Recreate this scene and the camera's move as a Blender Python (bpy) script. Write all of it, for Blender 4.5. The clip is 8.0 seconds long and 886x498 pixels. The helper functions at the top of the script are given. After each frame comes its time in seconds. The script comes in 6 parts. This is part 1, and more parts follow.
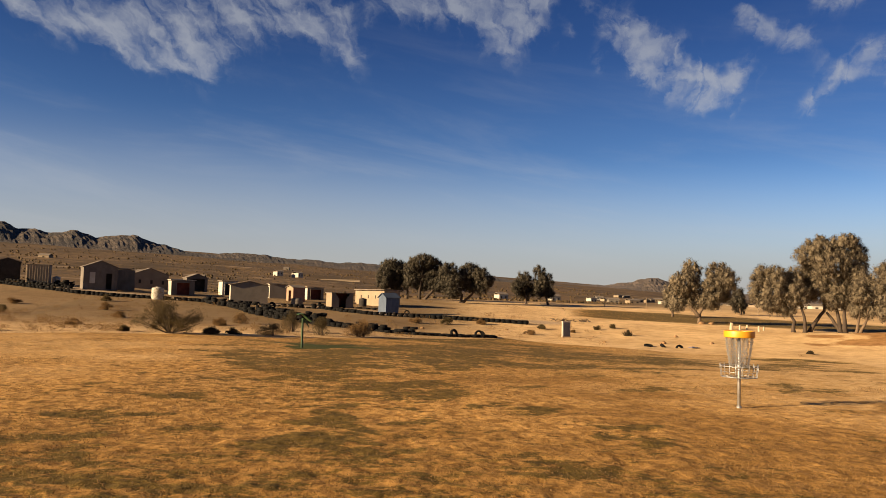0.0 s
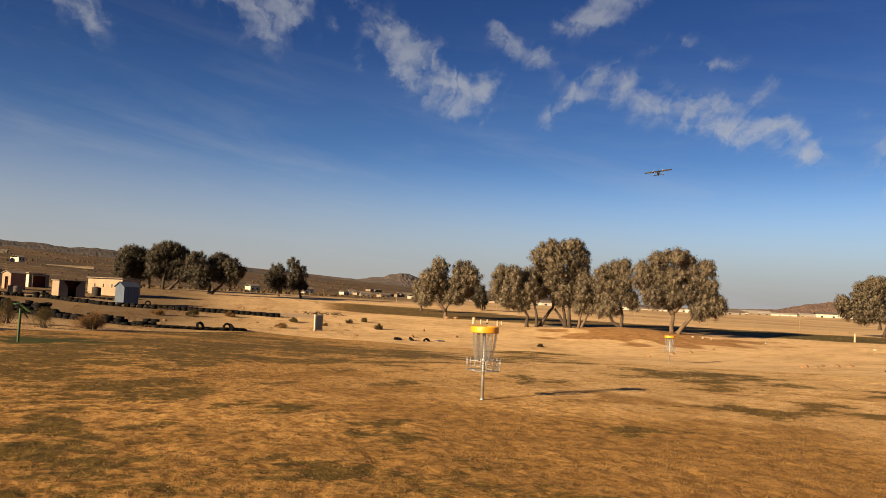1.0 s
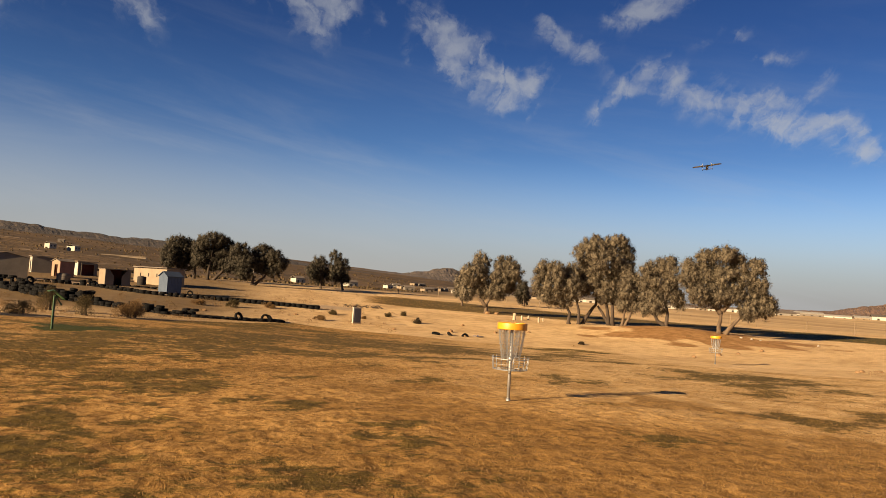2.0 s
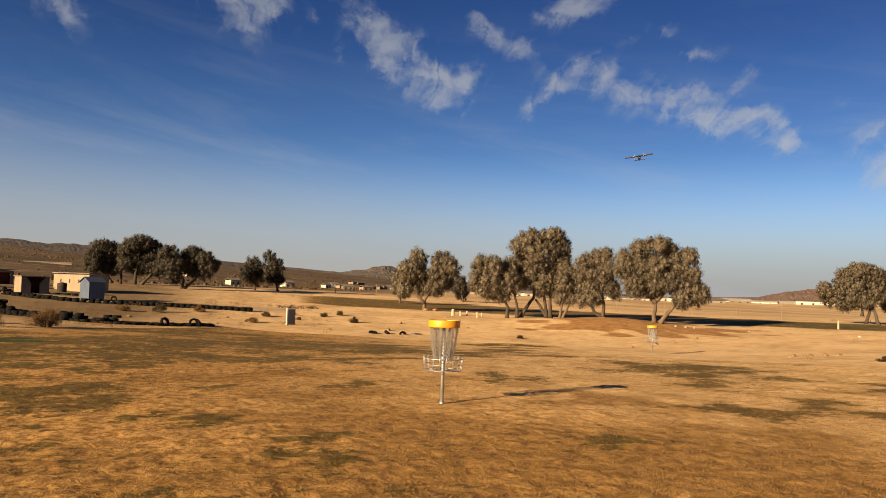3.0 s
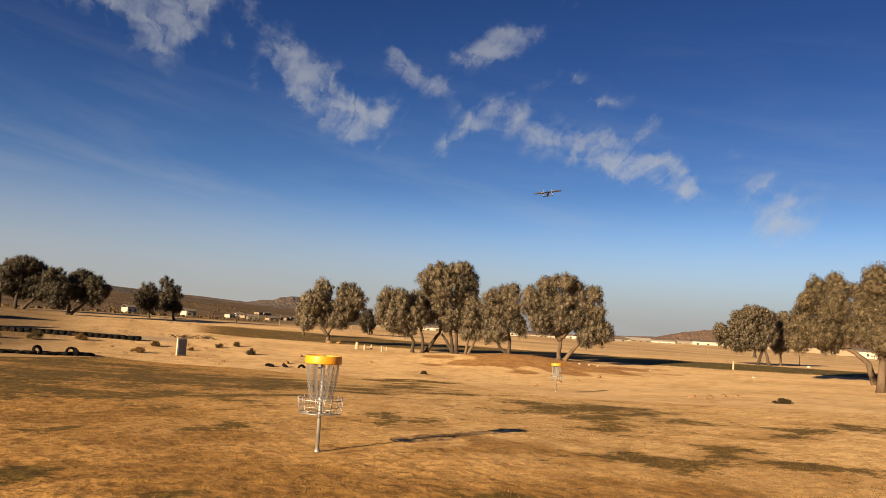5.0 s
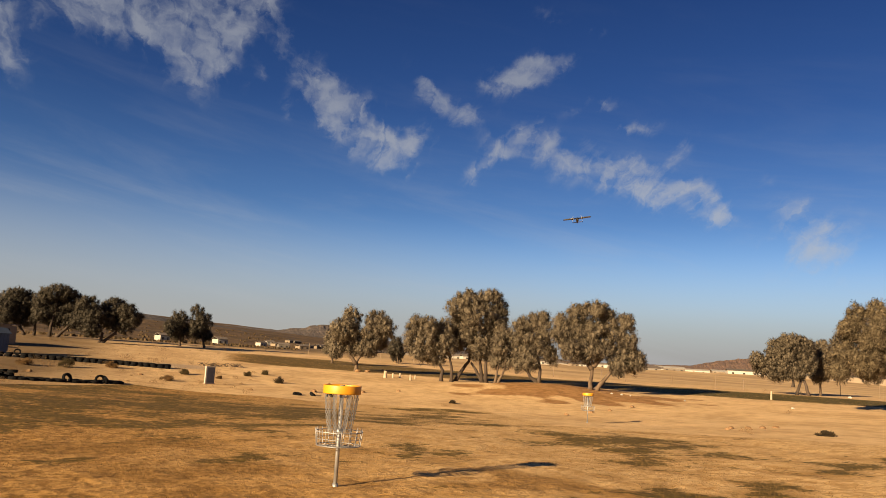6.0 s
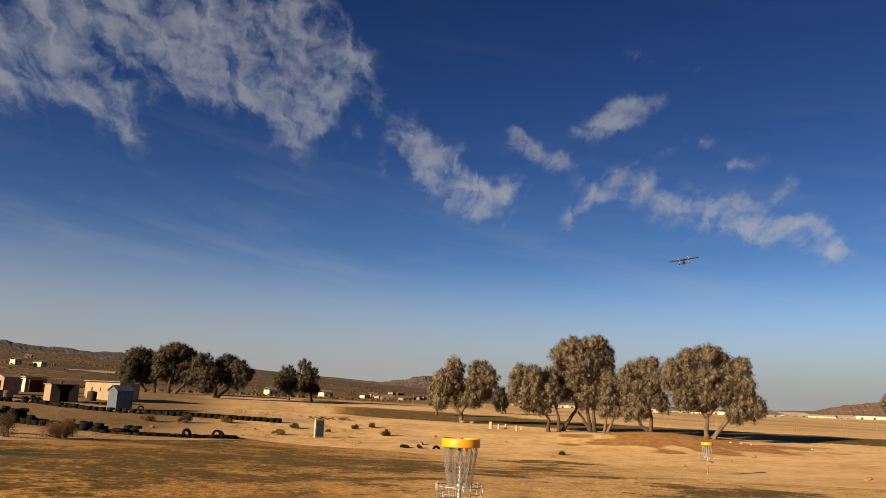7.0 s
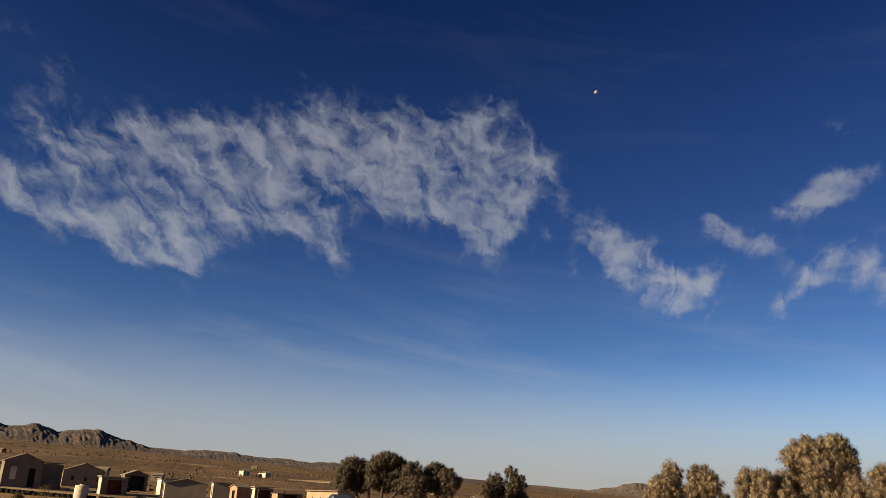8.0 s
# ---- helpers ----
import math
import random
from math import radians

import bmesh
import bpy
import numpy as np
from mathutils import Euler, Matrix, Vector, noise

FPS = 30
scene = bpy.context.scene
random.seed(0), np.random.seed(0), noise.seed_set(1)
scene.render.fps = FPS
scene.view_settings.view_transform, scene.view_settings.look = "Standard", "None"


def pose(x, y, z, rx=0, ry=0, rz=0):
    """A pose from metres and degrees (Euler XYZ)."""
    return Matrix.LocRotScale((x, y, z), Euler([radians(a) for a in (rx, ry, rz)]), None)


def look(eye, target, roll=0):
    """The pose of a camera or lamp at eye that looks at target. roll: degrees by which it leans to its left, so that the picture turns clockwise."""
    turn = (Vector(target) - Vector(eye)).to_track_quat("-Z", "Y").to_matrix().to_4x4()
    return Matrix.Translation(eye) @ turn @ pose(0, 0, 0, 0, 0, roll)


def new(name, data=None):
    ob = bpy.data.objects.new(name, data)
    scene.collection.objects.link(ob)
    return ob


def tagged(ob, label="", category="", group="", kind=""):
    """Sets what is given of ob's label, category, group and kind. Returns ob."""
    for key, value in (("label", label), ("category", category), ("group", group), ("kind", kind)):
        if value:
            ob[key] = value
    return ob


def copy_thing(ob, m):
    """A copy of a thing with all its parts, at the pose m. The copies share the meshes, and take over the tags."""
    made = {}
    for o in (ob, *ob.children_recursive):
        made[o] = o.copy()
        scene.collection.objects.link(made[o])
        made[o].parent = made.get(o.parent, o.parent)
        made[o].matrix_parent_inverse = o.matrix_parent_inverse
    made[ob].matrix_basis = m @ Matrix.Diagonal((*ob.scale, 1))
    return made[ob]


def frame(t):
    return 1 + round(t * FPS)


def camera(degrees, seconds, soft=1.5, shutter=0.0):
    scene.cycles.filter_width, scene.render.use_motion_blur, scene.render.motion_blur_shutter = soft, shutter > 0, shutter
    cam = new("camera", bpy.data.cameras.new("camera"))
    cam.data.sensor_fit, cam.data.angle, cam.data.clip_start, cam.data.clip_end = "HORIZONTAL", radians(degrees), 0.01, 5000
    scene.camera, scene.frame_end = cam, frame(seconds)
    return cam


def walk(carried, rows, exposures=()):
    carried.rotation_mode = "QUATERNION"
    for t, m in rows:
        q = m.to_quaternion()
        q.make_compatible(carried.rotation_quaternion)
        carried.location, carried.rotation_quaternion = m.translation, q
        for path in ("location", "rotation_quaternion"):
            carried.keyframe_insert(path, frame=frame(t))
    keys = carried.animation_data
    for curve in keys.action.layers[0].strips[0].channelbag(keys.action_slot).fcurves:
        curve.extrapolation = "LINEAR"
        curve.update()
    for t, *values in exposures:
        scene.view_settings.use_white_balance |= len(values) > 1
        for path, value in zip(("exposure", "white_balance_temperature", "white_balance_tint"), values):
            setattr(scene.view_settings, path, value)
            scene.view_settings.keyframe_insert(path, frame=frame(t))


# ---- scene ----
cam = camera(60.66, 8.0, soft=0.9)

# ---- the walk: seconds, place, tilt, lean, turn ----
PATH = [
    (0.0, 0.18, 0.14, 1.85, 93.79, -1.71, 0.08),
    (0.5, 0.16, 0.27, 1.84, 93.84, -3.35, -2.66),
    (0.7, 0.14, 0.34, 1.85, 93.91, -3.13, -5.38),
    (0.8, 0.14, 0.38, 1.86, 94.40, -2.51, -13.65),
    (0.9, 0.15, 0.42, 1.87, 93.62, -3.79, -21.65),
    (1.0, 0.18, 0.47, 1.87, 93.98, -2.73, -18.44),
    (1.1, 0.17, 0.52, 1.87, 94.02, -2.65, -13.45),
    (1.2, 0.23, 0.57, 1.88, 93.95, -2.60, -12.55),
    (1.5, 0.48, 0.74, 1.88, 94.29, -2.43, -13.66),
    (2.0, 0.79, 1.17, 1.87, 93.41, -3.75, -15.11),
    (2.2, 0.88, 1.36, 1.87, 92.95, -4.32, -16.15),
    (3.3, 1.43, 2.31, 1.87, 93.52, -1.63, -20.30),
    (3.5, 1.52, 2.45, 1.87, 93.40, -2.19, -20.36),
    (4.0, 1.70, 2.77, 1.89, 94.37, -2.17, -24.15),
    (4.5, 1.96, 3.05, 1.89, 95.53, -2.29, -26.13),
    (4.7, 2.06, 3.14, 1.88, 96.06, -3.46, -26.56),
    (5.8, 2.43, 3.62, 1.88, 97.34, -2.21, -25.89),
    (6.0, 2.48, 3.67, 1.89, 98.25, -3.37, -24.27),
    (6.5, 2.49, 3.74, 1.90, 99.37, -3.61, -19.90),
    (7.0, 2.29, 3.80, 1.90, 101.55, -2.40, -16.63),
    (7.5, 2.06, 3.88, 1.88, 105.11, -2.20, -10.89),
    (8.0, 1.96, 3.95, 1.83, 108.65, -2.35, -1.60),
]
walk(cam, [(t, pose(x, y, z, rx, ry, rz)) for t, x, y, z, rx, ry, rz in PATH],
     exposures=[(0.0, 1.64), (0.6, 1.62), (1.0, 1.52), (2.0, 1.54), (3.5, 1.54), (4.7, 1.55), (6.0, 1.50), (7.0, 1.38), (7.5, 1.44), (8.0, 1.54)])

# ---- light ----
SUN_EL, SUN_AZ = 14.8, 243.7          # degrees; azimuth clockwise from +y
SKY_STRENGTH, SUN_STRENGTH, EXPOSURE = 0.05, 5.0, 1.58
scene.view_settings.exposure = EXPOSURE
sun_from = Vector((math.sin(radians(SUN_AZ)) * math.cos(radians(SUN_EL)), math.cos(radians(SUN_AZ)) * math.cos(radians(SUN_EL)), math.sin(radians(SUN_EL))))
sun_data = bpy.data.lights.new("sun", "SUN")
sun_data.energy, sun_data.angle, sun_data.color = SUN_STRENGTH, radians(0.5), (1.0, 0.742, 0.445)
sun_ob = new("sun", sun_data)
sun_ob.matrix_world = look(sun_from * 200, (0, 0, 0))


class Nodes:
    """A small builder of node trees."""

    def __init__(self, tree):
        self.tree = tree

    def add(self, kind):
        return self.tree.nodes.new(kind)

    def link(self, a, b):
        self.tree.links.new(a, b)

    def feed(self, socket, v):
        if isinstance(v, bpy.types.NodeSocket):
            self.link(v, socket)
        elif v is not None:
            socket.default_value = v

    def math(self, op, a, b=0.0, c=0.0, clamp=False):
        n = self.add("ShaderNodeMath")
        n.operation, n.use_clamp = op, clamp
        for s, v in zip(n.inputs, (a, b, c)):
            self.feed(s, v)
        return n.outputs[0]

    def noise(self, vec, scale, detail=4.0, rough=0.55, distort=0.0):
        n = self.add("ShaderNodeTexNoise")
        self.feed(n.inputs["Vector"], vec)
        n.inputs["Scale"].default_value, n.inputs["Detail"].default_value = scale, detail
        n.inputs["Roughness"].default_value, n.inputs["Distortion"].default_value = rough, distort
        return n.outputs["Fac"]

    def ramp(self, v, lo, hi, a=0.0, b=1.0, smooth=True):
        n = self.add("ShaderNodeMapRange")
        n.interpolation_type = "SMOOTHSTEP" if smooth else "LINEAR"
        self.feed(n.inputs["Value"], v)
        for k, w in (("From Min", lo), ("From Max", hi), ("To Min", a), ("To Max", b)):
            self.feed(n.inputs[k], w)
        return n.outputs["Result"]

    def mix(self, f, a, b, blend="MIX"):
        n = self.add("ShaderNodeMix")
        n.data_type, n.blend_type = "RGBA", blend
        self.feed(n.inputs[0], f)
        for s, v in ((n.inputs[6], a), (n.inputs[7], b)):
            self.feed(s, (*v, 1.0) if isinstance(v, tuple) and len(v) == 3 else v)
        return n.outputs[2]

    def vec(self, op, a, b=None):
        n = self.add("ShaderNodeVectorMath")
        n.operation = op
        self.feed(n.inputs[0], a)
        if b is not None:
            self.feed(n.inputs[1], b)
        return n.outputs[0]

    def xyz(self, x, y, z):
        n = self.add("ShaderNodeCombineXYZ")
        for s, v in zip(n.inputs, (x, y, z)):
            self.feed(s, v)
        return n.outputs[0]


# ---- sky with bands of cirrus ----
world = bpy.data.worlds.new("desert_sky")
scene.world = world
world.use_nodes = True
world.node_tree.nodes.clear()
W = Nodes(world.node_tree)
sky = W.add("ShaderNodeTexSky")
sky.sky_type, sky.sun_disc = "NISHITA", False
sky.sun_elevation, sky.sun_rotation = radians(SUN_EL), radians(SUN_AZ)
sky.altitude, sky.air_density, sky.dust_density, sky.ozone_density = 700.0, 1.0, 0.15, 3.0
ray_dir = W.add("ShaderNodeTexCoord").outputs["Generated"]
split = W.add("ShaderNodeSeparateXYZ")
W.link(ray_dir, split.inputs[0])
dx, dy, dz = split.outputs
azi = W.math("MULTIPLY", W.math("ARCTAN2", dx, dy), 57.2958)
ele = W.math("MULTIPLY", W.math("ARCSINE", dz), 57.2958)


# cirrus: soft banks in azimuth and elevation (centre, half length, half width, slant, weight), combed into fibres
CLOUDS = [(-32.8, 28.9, 0.36, 0.94, 94, 0.5), (-30.8, 24.3, 1.41, 1.28, -17, 0.5), (-30.0, 19.0, 2.1, 0.6, -10, 0.9), (-29.6, 27.4, 0.92, 0.43, -5, 0.5), (-27.7, 22.2, 2.04, 1.2, -29, 0.9), (-22.8, 25.0, 2.16, 0.77, 5, 0.6), (-21.4, 17.8, 2.83, 0.77, -8, 1), (-20.4, 22.4, 3.52, 1.11, -3, 0.95), (-18.7, 17.7, 1.67, 0.6, -32, 0.8), (-17.8, 24.7, 2.73, 1.03, 2, 0.7), (-15.2, 20.6, 2.33, 1.2, -36, 1), (-13.4, 24.5, 2.86, 1.45, -9, 0.75), (-10.0, 20.0, 1.83, 0.86, -42, 1), (-10.0, 27.5, 2.23, 1.11, -39, 0.7), (-7.9, 18.2, 1.74, 0.6, -43, 0.75)]
CLOUDS_WEST = [(-24.8, 17.5, 3.63, 0.86, -20, 0.8), (-20.1, 17.7, 2.57, 0.77, -38, 0.8), (-29.3, 18.0, 2.57, 0.6, -20, 0.5), (-15.3, 21.9, 2.57, 0.94, -30, 0.5)]
CLOUDS_EAST = [(-6.2, 25.2, 3.55, 1.54, -2, 0.9), (-4.3, 22.2, 1.99, 0.68, 6, 0.7), (-1.1, 21.7, 1.6, 0.68, 24, 0.9), (-0.8, 26.1, 3.93, 1.54, 5, 0.85), (1.6, 24.0, 4.59, 1.03, -6, 0.9), (3.7, 20.1, 2.04, 1.11, -30, 1), (3.7, 27.5, 2.64, 0.77, 44, 0.9), (6.2, 20.9, 1.73, 0.47, 56, 0.8), (7.4, 24.8, 2.52, 0.86, -21, 1), (9.2, 20.0, 1.38, 0.3, 62, 0.55), (10.9, 17.6, 0.4, 0.38, 1, 0.7), (11.7, 20.2, 1.45, 0.38, -73, 0.7), (14.4, 19.4, 1.82, 0.6, -48, 0.8), (15.1, 17.3, 2.26, 0.86, -34, 0.95), (16.8, 18.3, 1.48, 0.38, 28, 0.6)]
CLOUDS_FAR = [(18.1, 15.8, 2.65, 0.73, -25, 1), (20.7, 16.0, 1.61, 0.6, 38, 0.9), (21.7, 19.9, 1.61, 0.3, -51, 0.9), (23.0, 19.0, 1.61, 0.47, -22, 0.8), (25.0, 18.3, 1.16, 0.47, -3, 0.6), (26.0, 14.3, 1.55, 0.38, 43, 0.8), (28.2, 16.5, 1.82, 0.6, 17, 0.9), (29.0, 21.5, 2.38, 0.6, 17, 0.9), (29.3, 21.2, 2.06, 0.47, 19, 1), (31.3, 25.8, 1.45, 0.26, -3, 0.5), (31.7, 15.8, 2.11, 0.81, -27, 1), (34.5, 24.2, 1.07, 0.26, -9, 0.5), (34.6, 18.9, 1.32, 0.3, 4, 0.5), (34.8, 19.5, 1.7, 0.34, 4, 0.45), (37.0, 14.0, 2.52, 0.86, -22, 1)]
CLOUDS_LAST = [(37.3, 17.4, 1.12, 0.26, 15, 0.5), (39.0, 17.6, 1.24, 0.3, 3, 0.5), (40.8, 12.8, 2.45, 0.77, -29, 1), (41.1, 15.6, 1.77, 0.3, 39, 0.6), (43.4, 11.5, 1.29, 0.51, -36, 0.9), (44.9, 16.5, 0.47, 0.21, -3, 0.35), (47.2, 13.7, 0.68, 0.34, -3, 0.4), (48.4, 11.7, 1.67, 0.51, -13, 0.35), (50.0, 9.2, 2.22, 1.28, -12, 1.15)]
sky_uv = W.xyz(W.math("MULTIPLY", azi, 0.1), W.math("MULTIPLY", ele, 0.1), 0.0)
warp_a = W.math("SUBTRACT", W.noise(sky_uv, 2.2, 4.0), 0.5)
warp_b = W.math("SUBTRACT", W.noise(W.vec("ADD", sky_uv, (7.3, 2.1, 0.0)), 3.4, 5.0, 0.6), 0.5)
wa = W.math("ADD", azi, W.math("MULTIPLY", warp_a, 2.6))
we = W.math("ADD", ele, W.math("MULTIPLY", warp_b, 2.6))
bank = None
for caz, cel, long, wide, slant, weight in CLOUDS + CLOUDS_WEST + CLOUDS_EAST + CLOUDS_FAR + CLOUDS_LAST:
    long, wide = long * 1.1, wide * (1.8 if caz < 16 else 1.6)
    c, s = math.cos(radians(slant)), math.sin(radians(slant))
    ua, ue = W.math("SUBTRACT", wa, caz), W.math("SUBTRACT", we, cel)
    along = W.math("ADD", W.math("MULTIPLY", ua, c / long), W.math("MULTIPLY", ue, s / long))
    aside = W.math("ADD", W.math("MULTIPLY", ua, -s / wide), W.math("MULTIPLY", ue, c / wide))
    reach = W.math("ADD", W.math("MULTIPLY", along, along), W.math("MULTIPLY", aside, aside))
    puff = W.math("MULTIPLY", W.math("EXPONENT", W.math("MULTIPLY", reach, -0.62)), weight)
    bank = puff if bank is None else W.math("ADD", bank, puff)
place = W.math("MINIMUM", bank, 1.15)
lean = W.ramp(azi, -25.0, 40.0, 1.0, -0.9, smooth=False)
across = W.math("ADD", azi, W.math("MULTIPLY", W.math("SUBTRACT", ele, 20.0), lean))
fib = W.xyz(W.math("ADD", W.math("MULTIPLY", across, 0.50), W.math("MULTIPLY", warp_b, 2.3)), W.math("ADD", W.math("MULTIPLY", ele, 0.17), W.math("MULTIPLY", warp_a, 1.0)), 0.0)
fibres = W.noise(fib, 1.5, 6.0, 0.56, 0.5)
lumps = W.noise(W.xyz(W.math("MULTIPLY", W.math("ADD", wa, W.math("MULTIPLY", we, 0.5)), 0.30), W.math("MULTIPLY", we, 0.50), 3.0), 1.3, 4.0, 0.50, 0.3)
body = W.math("ADD", W.math("MULTIPLY", W.math("SUBTRACT", fibres, 0.5), 2.4), W.math("MULTIPLY", W.math("SUBTRACT", lumps, 0.5), 2.5))
dense = W.ramp(W.math("ADD", body, W.math("MULTIPLY", place, 0.95)), 0.20, 1.85)
cloud = W.math("MULTIPLY", W.math("MULTIPLY", dense, W.ramp(place, 0.03, 0.9)), 0.68)
# the deep blue of dry, polarised desert air overhead
deep = W.add("ShaderNodeValToRGB")
for i, (at, tint) in enumerate(((0.000, (0.95, 0.87, 0.86)), (0.048, (0.79, 0.77, 0.85)), (0.120, (0.335, 0.428, 0.60)), (0.208, (0.176, 0.264, 0.452)), (0.400, (0.074, 0.138, 0.300)), (0.667, (0.115, 0.135, 0.195)), (1.000, (0.125, 0.135, 0.180)))):
    stop = deep.color_ramp.elements[i] if i < 2 else deep.color_ramp.elements.new(at)
    stop.position, stop.color = at, (*tint, 1.0)
W.feed(deep.inputs["Fac"], W.ramp(ele, 0.0, 90.0, smooth=False))
tinted = W.mix(1.0, sky.outputs[0], deep.outputs["Color"], "MULTIPLY")
haze_top = W.ramp(azi, -30.0, 45.0, 14.0, 9.0)
tinted = W.mix(W.math("MULTIPLY", W.ramp(ele, haze_top, 0.3), W.ramp(azi, -10.0, 45.0, 0.85, 0.93)), tinted, W.mix(W.ramp(azi, 0.0, 50.0), (2.62, 2.50, 2.50), (2.26, 2.22, 2.28)))
lit = W.mix(W.ramp(ele, 22.0, 9.0), (2.45, 2.58, 2.88), (3.5, 3.55, 3.65))
veil_uv = W.xyz(W.math("MULTIPLY", W.math("ADD", azi, W.math("MULTIPLY", ele, -0.7)), 0.035), W.math("MULTIPLY", W.math("ADD", ele, W.math("MULTIPLY", azi, 0.16)), 0.22), 5.0)
veil = W.math("MULTIPLY", W.ramp(W.noise(veil_uv, 1.3, 6.0, 0.6, 0.4), 0.45, 0.80), W.ramp(ele, 24.0, 5.0, 0.03, 0.22))
painted = W.mix(cloud, W.mix(veil, tinted, lit), lit)
backing = W.add("ShaderNodeBackground")
W.feed(backing.inputs["Color"], painted)
backing.inputs["Strength"].default_value = SKY_STRENGTH
W.link(backing.outputs[0], W.add("ShaderNodeOutputWorld").inputs[0])

# ---- materials ----
def surface(name, light, dark, rough=0.8, scale=3.0, fine=30.0, bump=0.2, metal=0.0, spread=0.12, depth=0.01, stretch=(1, 1, 1)):
    """A worn surface: two colours mottled at two scales, with fine relief and a small shift from piece to piece."""
    m = bpy.data.materials.new(name)
    m.use_nodes = True
    N = Nodes(m.node_tree)
    shader = m.node_tree.nodes["Principled BSDF"]
    where = N.vec("MULTIPLY", N.add("ShaderNodeTexCoord").outputs["Object"], stretch)
    info = N.add("ShaderNodeObjectInfo")
    where = N.vec("ADD", where, N.vec("MULTIPLY", N.xyz(info.outputs["Random"], info.outputs["Random"], 0.0), (40.0, 17.0, 0.0)))
    big, small = N.noise(where, scale, 3.0), N.noise(where, fine, 4.0, 0.65)
    f = N.math("ADD", N.math("MULTIPLY", big, 0.65), N.math("MULTIPLY", small, 0.35))
    col = N.mix(N.ramp(f, 0.3, 0.7), dark, light)
    shift = N.ramp(info.outputs["Random"], 0.0, 1.0, 1.0 - spread, 1.0 + spread, smooth=False)
    col = N.mix(1.0, col, N.xyz(shift, shift, shift), "MULTIPLY")
    N.link(col, shader.inputs["Base Color"])
    N.feed(shader.inputs["Roughness"], N.ramp(small, 0.3, 0.7, max(0.05, rough - 0.1), min(1.0, rough + 0.1)))
    shader.inputs["Metallic"].default_value = metal
    shader.inputs["Specular IOR Level"].default_value = 0.5 if rough < 0.6 else 0.15
    if bump:
        b = N.add("ShaderNodeBump")
        b.inputs["Strength"].default_value, b.inputs["Distance"].default_value = bump, depth
        N.link(small, b.inputs["Height"])
        N.link(b.outputs[0], shader.inputs["Normal"])
    return m


def foliage(name, light, dark, thin=0.36):
    """Leaves whose colour shifts from clump to clump."""
    m = bpy.data.materials.new(name)
    m.use_nodes = True
    N = Nodes(m.node_tree)
    shader = m.node_tree.nodes["Principled BSDF"]
    geo = N.add("ShaderNodeNewGeometry")
    place = N.add("ShaderNodeTexCoord").outputs["Object"]
    f = N.math("ADD", N.math("MULTIPLY", geo.outputs["Random Per Island"], 0.15), N.math("MULTIPLY", N.noise(place, 1.1, 3.0), 0.85))
    col = N.mix(N.ramp(f, 0.2, 0.8), dark, light)
    N.link(col, shader.inputs["Base Color"])
    shader.inputs["Roughness"].default_value = 0.75
    shader.inputs["Specular IOR Level"].default_value = 0.25
    trans = N.add("ShaderNodeBsdfTranslucent")
    N.link(col, trans.inputs["Color"])
    both = N.add("ShaderNodeMixShader")
    both.inputs[0].default_value = thin
    N.link(shader.outputs[0], both.inputs[1])
    N.link(trans.outputs[0], both.inputs[2])
    N.link(both.outputs[0], m.node_tree.nodes["Material Output"].inputs[0])
    return m


